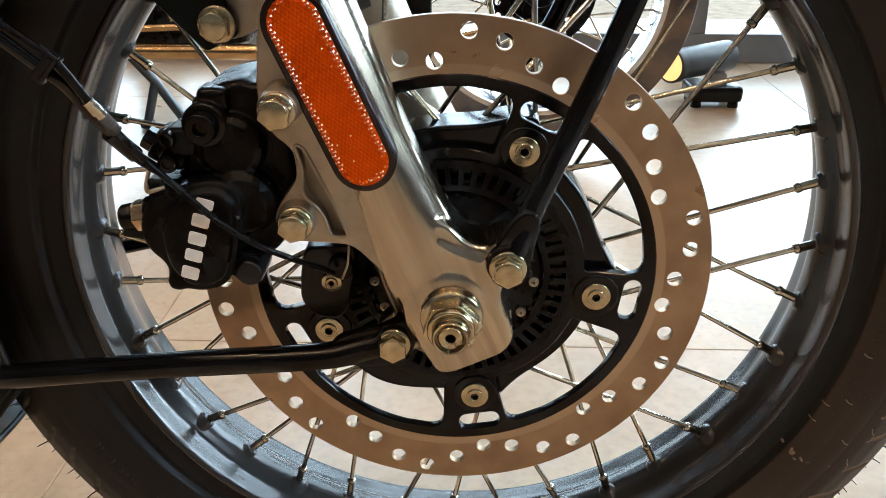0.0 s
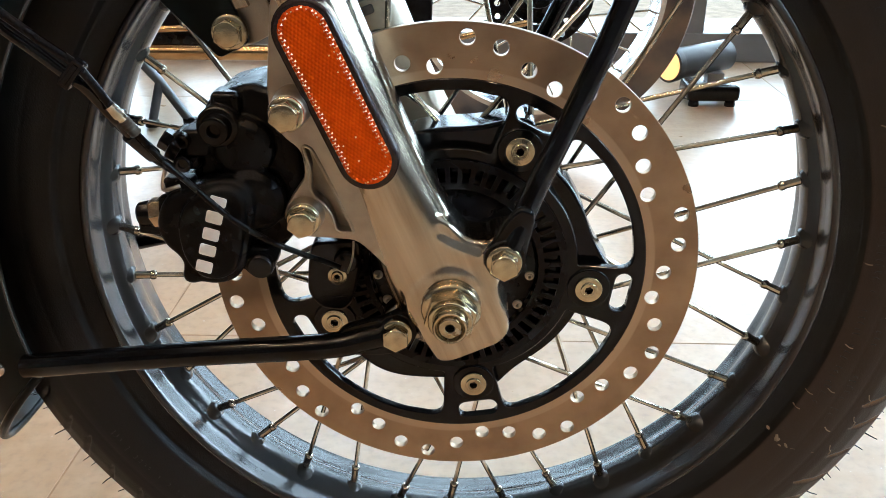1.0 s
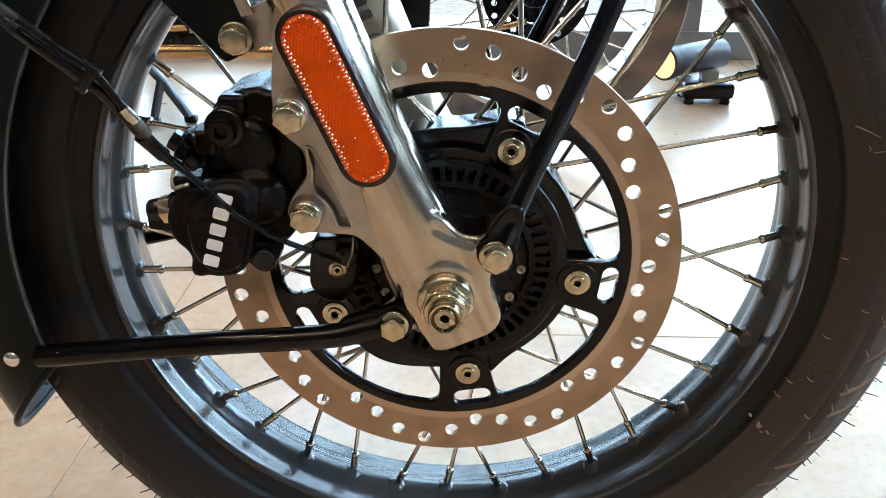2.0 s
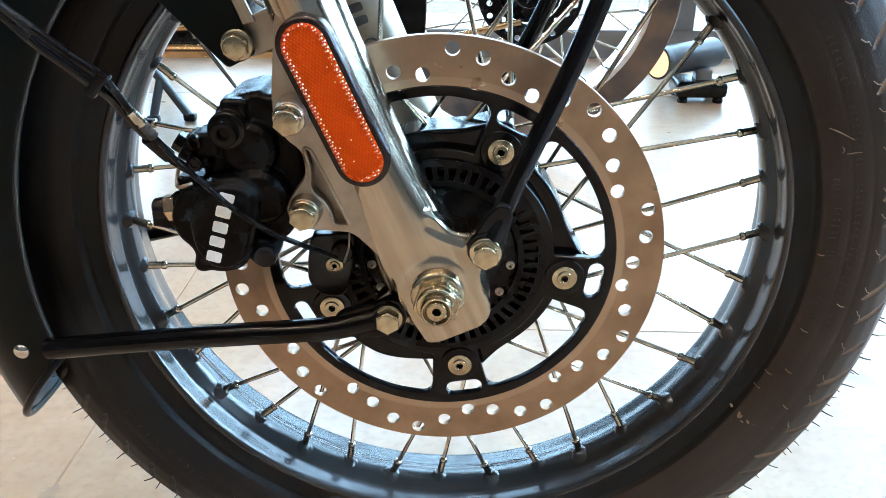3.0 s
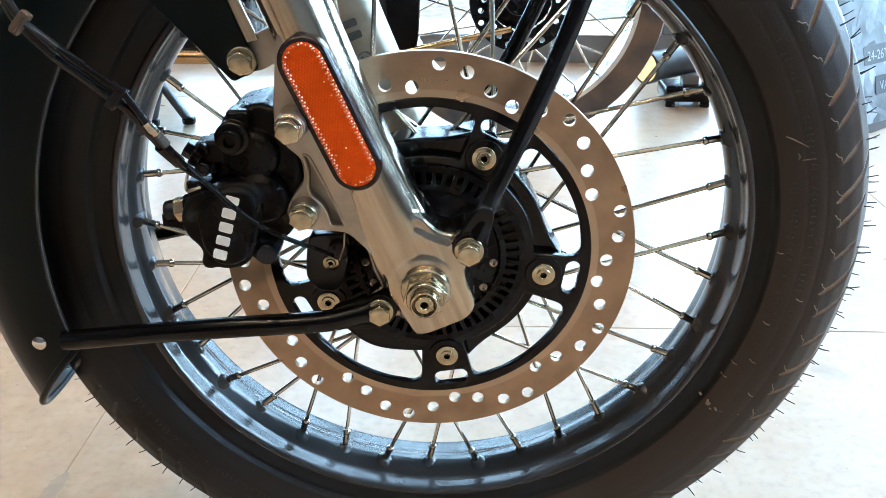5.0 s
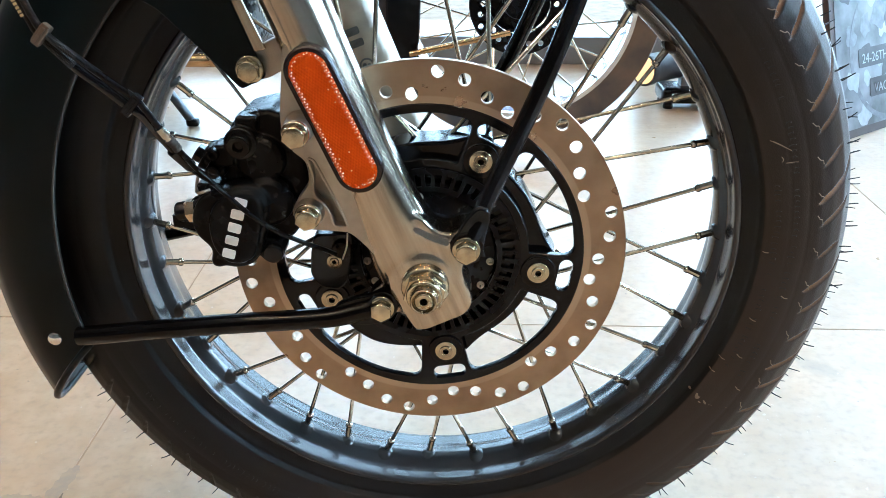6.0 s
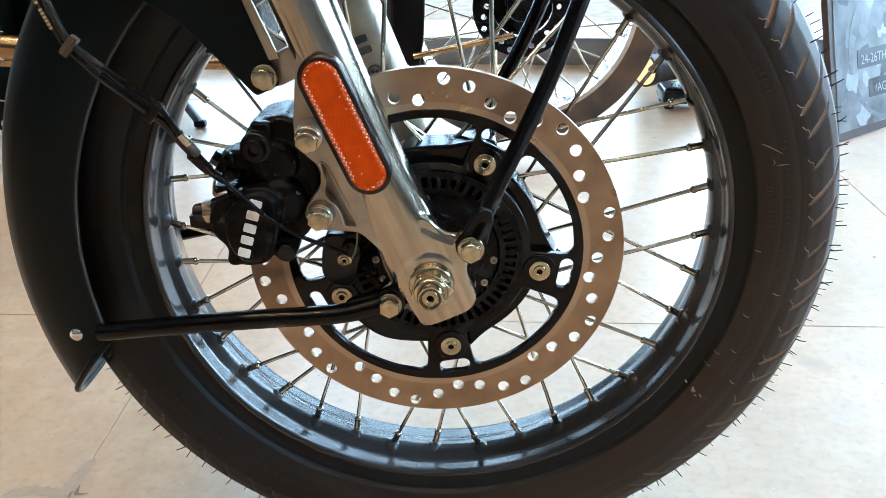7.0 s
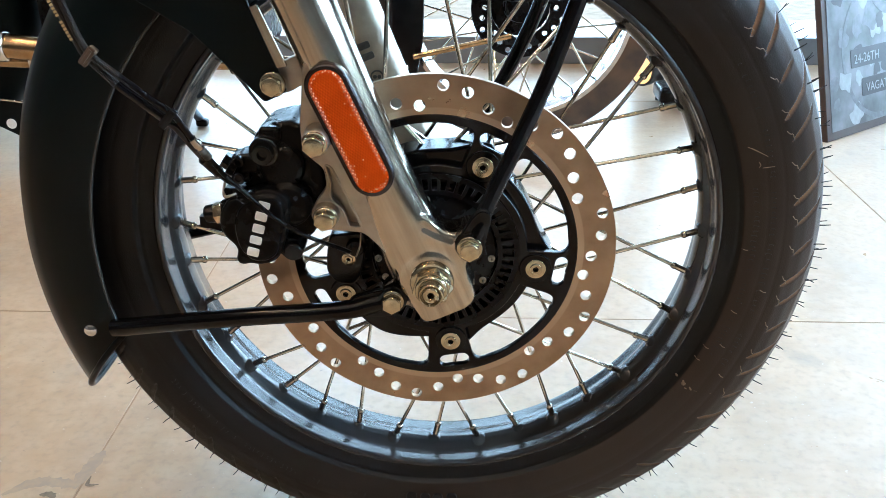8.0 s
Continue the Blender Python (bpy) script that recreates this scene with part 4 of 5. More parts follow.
# bleed screw with hexagon, and rubber cap
m = Matrix.Translation((-0.1500, -0.110, 0.0555)) @ pose(0, 0, 0, 0, -10, 0) @ pose(0, 0, 0, 0, 0, 90)
part("bleed_body", lathe([(0.0, -0.004), (0.0098, -0.004), (0.0100, 0.004), (0.0092, 0.0085), (0.0, 0.0085)], 24), BLACK, cal, "", m)
part("bleed_screw", plate([circle(0, 0, 0.0086, 6)], 0.0085, 0.0160, 0.0006), SATINAL, cal, "dull metal hexagon", m)
part("bleed_cap", lathe([(0.0, 0.0160), (0.0066, 0.0160), (0.0072, 0.0172), (0.0069, 0.0225), (0.0060, 0.0236), (0.0, 0.0239)], 24), PLASTIC, cal, "black rubber cap", m)
for x, z, y, r, h in ((-0.1420, 0.0960, -0.1180, 0.0042, 0.012), (-0.1440, 0.0830, -0.1160, 0.0050, 0.010), (-0.1135, 0.1010, -0.1085, 0.0034, 0.008)):
    part("cap_bolt", lathe([(0.0, 0.0012), (r * 0.45, 0.0012), (r * 0.5, 0.0), (r * 0.85, 0), (r, 0.0012), (r, h), (0.0, h)], 20), BLACK, cal, "", Matrix.Translation((x, y, z)))
part("slide_pin_boot", lathe([(0.0, -0.1190), (0.0060, -0.1190), (0.0072, -0.1176), (0.0072, -0.1140), (0.0062, -0.1130), (0.0074, -0.1115), (0.0074, -0.095), (0.0, -0.095)], 26), PLASTIC, cal, "ribbed rubber slide pin boot", Matrix.Translation((-0.1070, 0, 0.0240)))
part("mounting_arm", loft([[(-0.195, -0.062, 0.0195), (-0.195, -0.055, 0.0195), (-0.195, -0.055, 0.0290), (-0.195, -0.062, 0.0290)], [(-0.170, -0.075, 0.0230), (-0.170, -0.066, 0.0230), (-0.170, -0.066, 0.0345), (-0.170, -0.075, 0.0345)], [(-0.140, -0.098, 0.0230), (-0.140, -0.088, 0.0230), (-0.140, -0.088, 0.0400), (-0.140, -0.098, 0.0400)]]), SATIN, cal, "black pad carrier arm")
part("pad_clip", tube([(-0.1470, -0.1150, 0.0705), (-0.1510, -0.1180, 0.0700), (-0.1550, -0.1170, 0.0690), (-0.1570, -0.1120, 0.0720), (-0.1560, -0.1060, 0.0800)], 0.0012, 8), CAST, cal, "bent spring clip")
# white marks in place of the lettering
for x, z, h in ((-0.1361, 0.0268, 0.0070), (-0.1331, 0.0367, 0.0066), (-0.1302, 0.0461, 0.0070), (-0.1273, 0.0560, 0.0070), (-0.1243, 0.0652, 0.0056)):
    w = 0.0090
    part("letter_bar", plate([rounded([(-w / 2, -h / 2), (w / 2, -h / 2), (w / 2, h / 2), (-w / 2, h / 2)], 0.0012, 2)], -0.1238, -0.1244), WHITE, cal, "plain white printed bar", Matrix.Translation((x, 0, z)) @ pose(0, 0, 0, 0, 16, 0))

# ---- mudguard and its stays ----
SEC = ((-0.0830, 0.2790), (-0.0845, 0.2815), (-0.0850, 0.2950), (-0.0830, 0.3120), (-0.0765, 0.3300), (-0.0640, 0.3440), (-0.0450, 0.3540), (-0.0230, 0.3590), (0.0, 0.3605))
sec = list(SEC) + [(-y, r) for y, r in SEC[-2::-1]]


def guard_end(r):
    """The angle at which the rear edge is cut, further down towards the crown."""
    return 195.8 + 10.0 * (r - 0.279) / 0.0815


def guard_bm():
    bm = bmesh.new()
    n = 120
    outer_, inner_ = [], []
    for i in range(n + 1):
        u = i / n
        ro, ri = [], []
        for y, r in sec:
            k = min(abs(y) / 0.085, 1.0)
            end = guard_end(r)
            a = radians(63 + (end - 63) * u)
            ro.append(bm.verts.new((r * math.cos(a), y, r * math.sin(a))))
            q = r - 0.0016 * (1 - 0.5 * k)
            yy = y * (1 - 0.0016 * k / 0.085)
            ri.append(bm.verts.new((q * math.cos(a), yy, q * math.sin(a))))
        outer_.append(ro)
        inner_.append(ri)
    grid_faces(bm, outer_)
    grid_faces(bm, inner_)
    for i in range(n):
        for j in (0, -1):
            bm.faces.new((outer_[i][j], outer_[i + 1][j], inner_[i + 1][j], inner_[i][j]))
    for j in range(len(sec) - 1):
        for i in (0, -1):
            bm.faces.new((outer_[i][j], outer_[i][j + 1], inner_[i][j + 1], inner_[i][j]))
    return bm


guard = part("mudguard", guard_bm(), GUARD, bike, "black front mudguard with a rolled edge", GUARD_AT, 40)
edge = []
for i in range(60):
    a = radians(63 + (195.5 - 63) * i / 59)
    edge.append((0.2792 * math.cos(a), -0.0836, 0.2792 * math.sin(a)))
# the hem's paler colour paints the highlight along the rolled edge
part("rolled_edge", tube(edge, 0.0010, 8, steps=2), HEM, guard, "hem with a painted edge highlight")
hem = []
for y, r in sec:
    a = radians(guard_end(r))
    hem.append((r * math.cos(a), y, r * math.sin(a)))
part("rolled_end", tube(hem, 0.0030, 10, steps=3, up=(0.3, 0, 1)), GUARD, guard)
part("side_plate", plate([rounded([(-0.1242, 0.1335), (-0.1070, 0.1420), (-0.1290, 0.2000), (-0.1440, 0.2600), (-0.2150, 0.2100), (-0.1748, 0.1860), (-0.1600, 0.1712)], 0.003)], -0.0975, -0.0935, 0.001), GUARD, guard, "flat black mudguard bracket")
part("bracket_strap", plate([rounded([(-0.1309, 0.2020), (-0.1245, 0.2047), (-0.1060, 0.1604), (-0.1139, 0.1583)], 0.001)], -0.0960, -0.0925, 0.0006), LEG, guard, "bright metal strap")
hex_bolt(guard, "mudguard_bolt", -0.1170, -0.0980, 0.1475, 0.0096, 0.0138, 0.0078, ZINC, "zinc-plated flange bolt", 0.5)
part("rivet", lathe([(0.0, -0.0026), (0.0032, -0.0024), (0.0052, -0.0012), (0.0056, 0.0), (0.0, 0.0)], 24), CHROME, guard, "bright round rivet", Matrix.Translation((-0.2955, -0.0845, -0.0712)))


def stay_radius(s, r=0.0077, end=0.0125):
    k = max(0.0, 1 - s / 0.14)
    k = k * k * (3 - 2 * k)
    return (r + (end - r) * k, r * (1 - 0.62 * k))


stay_l = tube([(-0.0318, -0.1155, -0.0200), (-0.050, -0.1155, -0.0250), (-0.075, -0.1150, -0.0312), (-0.16, -0.1060, -0.0440), (-0.2720, -0.0900, -0.0650)], lambda s: stay_radius(s), 18)
part("mudguard_stay", stay_l, BLACK, guard, "black tubular mudguard stay")
stay_r = tube([(0.0288, -0.1260, 0.0300), (0.0350, -0.1222, 0.0450), (0.0450, -0.1160, 0.0700), (0.0860, -0.1000, 0.1620), (0.1330, -0.0850, 0.3020)], lambda s: stay_radius(s, 0.0062, 0.0135), 18)
part("mudguard_stay", stay_r, BLACK, guard, "black tubular mudguard stay")
for name, pts in (("mudguard_stay", [(0.0288, 0.122, 0.0300), (0.0450, 0.116, 0.0700), (0.0860, 0.098, 0.1620), (0.1330, 0.085, 0.3020)]), ("mudguard_stay", [(-0.0318, 0.1155, -0.0200), (-0.075, 0.1150, -0.0300), (-0.16, 0.1060, -0.0400), (-0.2720, 0.0900, -0.0600)])):
    part(name, tube(pts, 0.0066, 14), BLACK, guard)
END_R = [(0.0184, 0.0297), (0.0232, 0.0456), (0.0295, 0.0560), (0.0360, 0.0625), (0.0435, 0.0605), (0.0445, 0.0520), (0.0425, 0.0440), (0.0400, 0.0301), (0.0370, 0.0204), (0.0283, 0.0169), (0.0203, 0.0216)]
part("stay_end", plate([rounded(END_R, 0.005, 4)], -0.1266, -0.1205, 0.0026, segments=3), BLACK, guard, "flattened stay end")
END_L = [(-0.0197, -0.0198), (-0.0257, -0.0105), (-0.0420, -0.0110), (-0.0640, -0.0180), (-0.0700, -0.0280), (-0.0655, -0.0365), (-0.0434, -0.0366), (-0.0308, -0.0344), (-0.0229, -0.0288)]
part("stay_end", plate([rounded(END_L, 0.005, 4)], -0.1168, -0.1105, 0.0018), BLACK, guard, "flattened stay end")
for x, y, z in ((0.0288, -0.1262, 0.0321), (-0.0318, -0.1158, -0.0195)):
    part("stay_eye", lathe([(0.0, 0.004), (0.0112, 0.004), (0.0118, 0.002), (0.0112, -0.0014), (0.0, -0.0014)], 36), BLACK, guard, "", Matrix.Translation((x, y, z)))

# ---- brake hose, sensor cable, clips ----
HOSE = [(-0.2377, -0.160, 0.2266), (-0.2323, -0.160, 0.2075), (-0.2266, -0.159, 0.1926), (-0.2221, -0.158, 0.1824), (-0.2071, -0.156, 0.1644), (-0.1914, -0.155, 0.1508), (-0.1786, -0.153, 0.1386), (-0.1724, -0.151, 0.1325), (-0.1644, -0.143, 0.1156), (-0.1562, -0.131, 0.0964), (-0.1522, -0.120, 0.0852), (-0.1501, -0.108, 0.0767)]
hose = part("brake_hose", tube(HOSE, 0.0029, 16), HOSERUBBER, bike, "black rubber brake hose", UP)
WIRE = [(-0.2322, -0.165, 0.2270), (-0.2268, -0.165, 0.2080), (-0.2222, -0.164, 0.1934), (-0.2170, -0.163, 0.1840), (-0.2026, -0.161, 0.1707), (-0.1876, -0.159, 0.1576), (-0.1735, -0.157, 0.1459), (-0.1692, -0.155, 0.1388), (-0.1622, -0.147, 0.1207), (-0.1551, -0.138, 0.1043),
        (-0.1479, -0.133, 0.0912), (-0.1356, -0.130, 0.0768), (-0.1184, -0.128, 0.0586), (-0.1007, -0.124, 0.0439), (-0.0846, -0.117, 0.0326), (-0.0726, -0.106, 0.0224), (-0.0658, -0.098, 0.0151)]
wire = part("sensor_cable", tube(WIRE, lambda s: 0.0021 if s < 0.5 else 0.0021 - 0.0004 * min((s - 0.5) / 0.08, 1), 14), SATIN, bike, "black wheel speed sensor cable", UP)


def braid(points, radius, turns, n=6):
    """Crossing strands wound round a hose."""
    bm = bmesh.new()
    path = smooth_path(points, 50)
    for sign in (1, -1):
        for k in range(n):
            pts = []
            for i, p in enumerate(path):
                d = (path[min(i + 1, len(path) - 1)] - path[max(i - 1, 0)]).normalized()
                side = d.cross(Vector((0, 1, 0))).normalized()
                q = 2 * math.pi * (k / n + sign * turns * i / (len(path) - 1))
                pts.append(p + (side * math.cos(q) + side.cross(d) * math.sin(q)) * radius)
            tube(pts, 0.00026, 4, bm, steps=1)
    return bm


tagged(part("braided_sleeve", braid(HOSE[:5], 0.0029, 16), BRAID, hose), "dull brown braided sleeve", kind="stuff")
tagged(part("braided_sleeve", braid(WIRE[:5], 0.0021, 16, 5), BRAID, wire), "dull brown braided sleeve", kind="stuff")
part("crimp_sleeve", tube([(-0.1640, -0.1491, 0.1245), (-0.1633, -0.1485, 0.1232), (-0.1628, -0.1480, 0.1222), (-0.1612, -0.1462, 0.1188), (-0.1607, -0.1456, 0.1178), (-0.1600, -0.1447, 0.1162)], lambda s: 0.0028 if round(s * 5) % 3 else 0.0033, 14, steps=1), NIPPLE, wire, "dull metal crimp sleeve")
part("ribbed_sleeve", tube([(-0.1600 + 0.0033 * k / 9, -0.1447 + 0.0049 * k / 9, 0.1162 - 0.0085 * k / 9) for k in range(10)], lambda s: 0.0033 if round(s * 9) % 2 else 0.0027, 12, steps=1), GREY, wire, "grey ribbed cable sleeve")
part("hose_end", tube([(-0.1610, -0.1375, 0.1060), (-0.1545, -0.1265, 0.0917)], 0.0041, 16, steps=1), PLASTIC, hose)
# two-groove clips that hold hose and cable together
for x, y, z, mat_, big in ((-0.1755, -0.1555, 0.1412, PLASTIC, 0.85), (-0.2198, -0.1620, 0.1845, CLIPTAN, 0.80)):
    m = Matrix.Translation((x, y, z)) @ pose(0, 0, 0, 0, 42, 0) @ Matrix.Scale(big, 4)
    bm = box(-0.0036, 0.0036, -0.0052, 0.0050, -0.0075, 0.0078, 0.0012)
    box(-0.0014, 0.0014, -0.0062, -0.0040, -0.0066, 0.0070, 0.0004, bm)
    box(-0.0030, 0.0030, -0.0060, -0.0020, 0.0070, 0.0098, 0.0008, bm)
    box(-0.0034, 0.0034, -0.0030, 0.0030, -0.0098, -0.0068, 0.0008, bm)
    part("cable_clip", bm, mat_, hose, "small plastic cable clip", m)
for k in range(12):
    u = k / 11
    c = Vector((-0.2384 + 0.0098 * u, -0.1640, 0.2190 - 0.0237 * u))
    part("print_bar", box(-0.0011, 0.0011, -0.0002, 0.0, -0.0008, 0.0008), GOLDINK, hose, "", Matrix.Translation(c) @ pose(0, 0, 0, 0, -22.4, 0)) if k != 5 else None
# sensor body behind the leg
SENSOR = [(-0.0831, 0.0252), (-0.0540, 0.0278), (-0.0560, 0.0040), (-0.0600, -0.0140), (-0.0660, -0.0200), (-0.0799, -0.0183), (-0.0873, -0.0080), (-0.0860, 0.0100)]
part("speed_sensor", plate([rounded(SENSOR, 0.005)], -0.093, -0.078, 0.002), PLASTIC, leg, "black wheel speed sensor")
part("sensor_plug", lathe([(0.0, -0.0965), (0.0060, -0.0965), (0.0075, -0.0950), (0.0078, -0.088), (0.0, -0.088)], 24), PLASTIC, leg, "", Matrix.Translation((-0.0625, 0, 0.0150)))
part("sensor_lead", tube([(-0.0570, -0.0995, 0.0300), (-0.0573, -0.1000, 0.0250), (-0.0584, -0.0990, 0.0180), (-0.0620, -0.0960, 0.0078)], 0.0006, 8), CAST, leg, "thin bare wire")
socket_bolt(leg, "sensor_bolt", -0.0684, -0.0930, 0.0048, 0.0058, 0.003, ZINC, "small zinc-plated socket bolt")

# ---- second motorcycle, behind ----
other = thing("motorcycle", "second black motorcycle with wire wheels, on its centre stand", "motorcycle", Matrix.Translation((0.014, -0.0315, 0)) @ Matrix.Scale(1.0152, 4))
BX, BY, BZ = 0.115, 1.20, 0.328


BROWN_TYRE = material("brown_tyre", (0.10, 0.066, 0.042), 0.55, spec=0.3, second=(0.025, 0.022, 0.022), scale=12, bump=0.2, bump_scale=300)


def plain_wheel(x, y, z, r_tyre, r_rim, wide, parent, spokes=32):
    m = Matrix.Translation((x, y, z))
    k = wide / 2
    ty = [(r_rim, -k * 0.75), (r_rim + 0.02, -k * 0.93), (r_rim + 0.05, -k), (r_tyre - 0.03, -k * 0.86), (r_tyre - 0.012, -k * 0.6), (r_tyre - 0.002, -k * 0.25), (r_tyre, 0)]
    ty = ty + [(r, -yy) for r, yy in ty[-2::-1]]
    t = part("tyre", lathe(ty, 160, closed=True), BROWN_TYRE, parent, "black tyre", m)
    rm = [(r_rim + 0.004, -k * 0.78), (r_rim - 0.006, -k * 0.8), (r_rim - 0.008, -k * 0.5), (r_rim - 0.016, -k * 0.3), (r_rim - 0.016, k * 0.3), (r_rim - 0.008, k * 0.5), (r_rim - 0.006, k * 0.8), (r_rim + 0.004, k * 0.78)]
    part("rim", lathe(rm, 160, closed=True), SILVER, parent, "bright silver rim", m)
    part("hub", lathe([(0.0, -0.07), (0.03, -0.07), (0.035, -0.045), (0.062, -0.043), (0.062, -0.037), (0.04, -0.03), (0.04, 0.03), (0.062, 0.037), (0.062, 0.043), (0.03, 0.05), (0.0, 0.07)], 48), SATIN, parent, "black hub", m)
    meshes = []
    for s in (-1, 1):
        for lead in (62, -62):
            p = Vector((r_rim - 0.015, 0.006 * s, 0))
            q = Vector((0.058 * math.cos(radians(lead)), 0.039 * s, 0.058 * math.sin(radians(lead))))
            me = finish(tube([p, q], 0.0021, 8, steps=1), "spoke")
            me.materials.append(SPOKE)
            meshes.append(me)
    for i in range(spokes):
        part("spoke", meshes[i % 4], None, parent, "", m @ Matrix.Rotation(2 * math.pi * i / spokes, 4, "Y"))


plain_wheel(BX, BY, BZ, 0.300, 0.236, 0.10, other)
plain_wheel(BX - 1.43, BY, BZ + 0.005, 0.333, 0.243, 0.10, other)
rear = Matrix.Translation((BX, BY, BZ))
loops = [circle(0, 0, 0.100, 90), circle(0, 0, 0.060, 60)]
for k in range(24):
    a = 2 * math.pi * k / 24
    r = 0.072 + 0.016 * (k % 3) / 2
    loops.append(circle(r * math.cos(a), r * math.sin(a), 0.0055, 12))
part("sprocket", plate(loops, -0.075, -0.068), SATIN, other, "drilled black rear sprocket", rear)
part("swingarm", tube([(BX - 0.50, BY - 0.10, BZ + 0.06), (BX - 0.25, BY - 0.10, BZ + 0.045), (BX + 0.03, BY - 0.10, BZ + 0.03)], (0.016, 0.02), 16), SATIN, other, "black swingarm")
GUARD_SHAPE = [(BX - 0.262, BZ - 0.155), (BX - 0.215, BZ - 0.165), (BX - 0.196, BZ - 0.060), (BX - 0.190, BZ + 0.160), (BX - 0.262, BZ + 0.160)]
part("chain_guard", plate([rounded(GUARD_SHAPE, 0.012)], BY - 0.098, BY - 0.082, 0.004), BLACK, other, "black chain guard")
part("guard_bolt", lathe([(0.0, -0.0045), (0.006, -0.0040), (0.009, -0.0015), (0.009, 0.001), (0.0, 0.001)], 20), CHROME, other, "", Matrix.Translation((BX - 0.236, BY - 0.098, BZ - 0.118)))
part("brake_rod", tube([(BX - 0.215, BY - 0.13, BZ - 0.088), (BX - 0.02, BY - 0.13, BZ - 0.045)], 0.006, 12, steps=1), BRONZE, other, "warm metal rod")
part("mudguard", tube([(BX - 0.33, BY, BZ - 0.08), (BX - 0.345, BY, BZ + 0.06), (BX - 0.30, BY, BZ + 0.20), (BX - 0.16, BY, BZ + 0.32), (BX + 0.05, BY, BZ + 0.37)], (0.075, 0.008), 16, up=(0, 0, 1)), GUARD, other, "black rear mudguard")
part("exhaust_pipe", tube([(BX - 1.30, BY - 0.16, BZ - 0.080), (BX - 1.05, BY - 0.16, BZ - 0.092), (BX - 0.85, BY - 0.16, BZ - 0.095), (BX - 0.45, BY - 0.16, BZ - 0.095), (BX - 0.34, BY - 0.16, BZ - 0.09)], 0.014, 20), BRONZE, other, "warm chromed exhaust pipe")
part("engine", box(BX - 0.98, BX - 0.52, BY - 0.12, BY + 0.12, BZ - 0.10, BZ + 0.22, 0.03), SATIN, other, "black engine casing")
part("crankcase_cover", lathe([(0.0, -0.035), (0.06, -0.035), (0.08, -0.028), (0.09, -0.01), (0.09, 0.0)], 48), CHROME, other, "polished crankcase cover", Matrix.Translation((BX - 0.72, BY - 0.12, BZ + 0.06)))
part("crash_bar", tube([(-1.16, BY - 0.19, 0.268), (-1.02, BY - 0.19, 0.272), (-0.90, BY - 0.19, 0.270), (-0.80, BY - 0.19, 0.262)], 0.024, 20), BRONZE, other, "warm chromed crash bar")
part("crash_bar_clamp", lathe([(0.0, -0.034), (0.026, -0.034), (0.030, -0.028), (0.030, 0.028), (0.026, 0.034), (0.0, 0.034)], 28), CHROME, other, "polished clamp", Matrix.Translation((-0.925, BY - 0.19, 0.270)) @ pose(0, 0, 0, 0, 0, 90))
part("crash_bar_lug", plate([rounded([(-0.012, -0.016), (0.012, -0.016), (0.012, 0.016), (-0.012, 0.016)], 0.008)], -0.004, 0.004, 0.001), CHROME, other, "", Matrix.Translation((-0.845, BY - 0.19, 0.236)))
part("footrest", tube([(BX - 0.58, BY - 0.12, BZ - 0.075), (BX - 0.58, BY - 0.24, BZ - 0.075)], 0.012, 14, steps=1), PLASTIC, other, "black footrest")
part("gear_lever", tube([(BX - 0.60, BY - 0.17, BZ - 0.05), (BX - 0.75, BY - 0.18, BZ - 0.055), (BX - 0.77, BY - 0.22, BZ - 0.05)], 0.006, 10), BRONZE, other, "bright gear lever")
APEX = (-0.699, 1.372, 0.098)
part("stand_leg", tube([(-0.790, 1.300, 0.255), APEX, (-0.642, 1.368, 0.012)], 0.0105, 14, steps=1), STANDGREY, other, "grey stand leg")
part("stand_brace", tube([APEX, (-0.718, 1.345, 0.010)], 0.010, 14, steps=1), STANDGREY, other, "grey stand brace")
for fx, fy in ((-0.640, 1.368), (-0.718, 1.345)):
    part("stand_foot", box(-0.015, 0.015, -0.011, 0.011, 0.0, 0.019, 0.006), PLASTIC, other, "black stand foot", Matrix.Translation((fx, fy, 0.0005)))
FX = BX - 1.39
sec2 = [(-0.075, 0.30), (-0.078, 0.325), (-0.06, 0.352), (-0.03, 0.364), (0.0, 0.367), (0.03, 0.364), (0.06, 0.352), (0.078, 0.325), (0.075, 0.30)]
bm = bmesh.new()
rows = []
for i in range(50):
    a = radians(60 - (60 + 36) * i / 49)
    rows.append([bm.verts.new((FX + r * math.cos(a), BY + y, BZ + r * math.sin(a))) for y, r in sec2])
grid_faces(bm, rows)
bmesh.ops.solidify(bm, geom=bm.faces[:], thickness=0.002)
part("front_mudguard", bm, GUARD, other, "black front mudguard")
part("mud_flap", plate([rounded([(-1.040, 0.138), (-0.928, 0.126), (-0.946, 0.043), (-1.040, 0.092)], 0.006)], BY - 0.084, BY - 0.080, 0.001), GUARD, other, "black rubber mud flap")
part("flap_hem", tube([(-1.040, BY - 0.084, 0.138), (-0.985, BY - 0.084, 0.133), (-0.928, BY - 0.084, 0.126)], 0.0025, 10), CHROME, other, "bright hem line")
part("round_mark", lathe([(0.0, -0.0005), (0.0110, -0.0005), (0.0112, 0.0), (0.0, 0.0)], 24), WHITE, other, "round white sticker", Matrix.Translation((-0.977, BY - 0.0842, 0.080)))

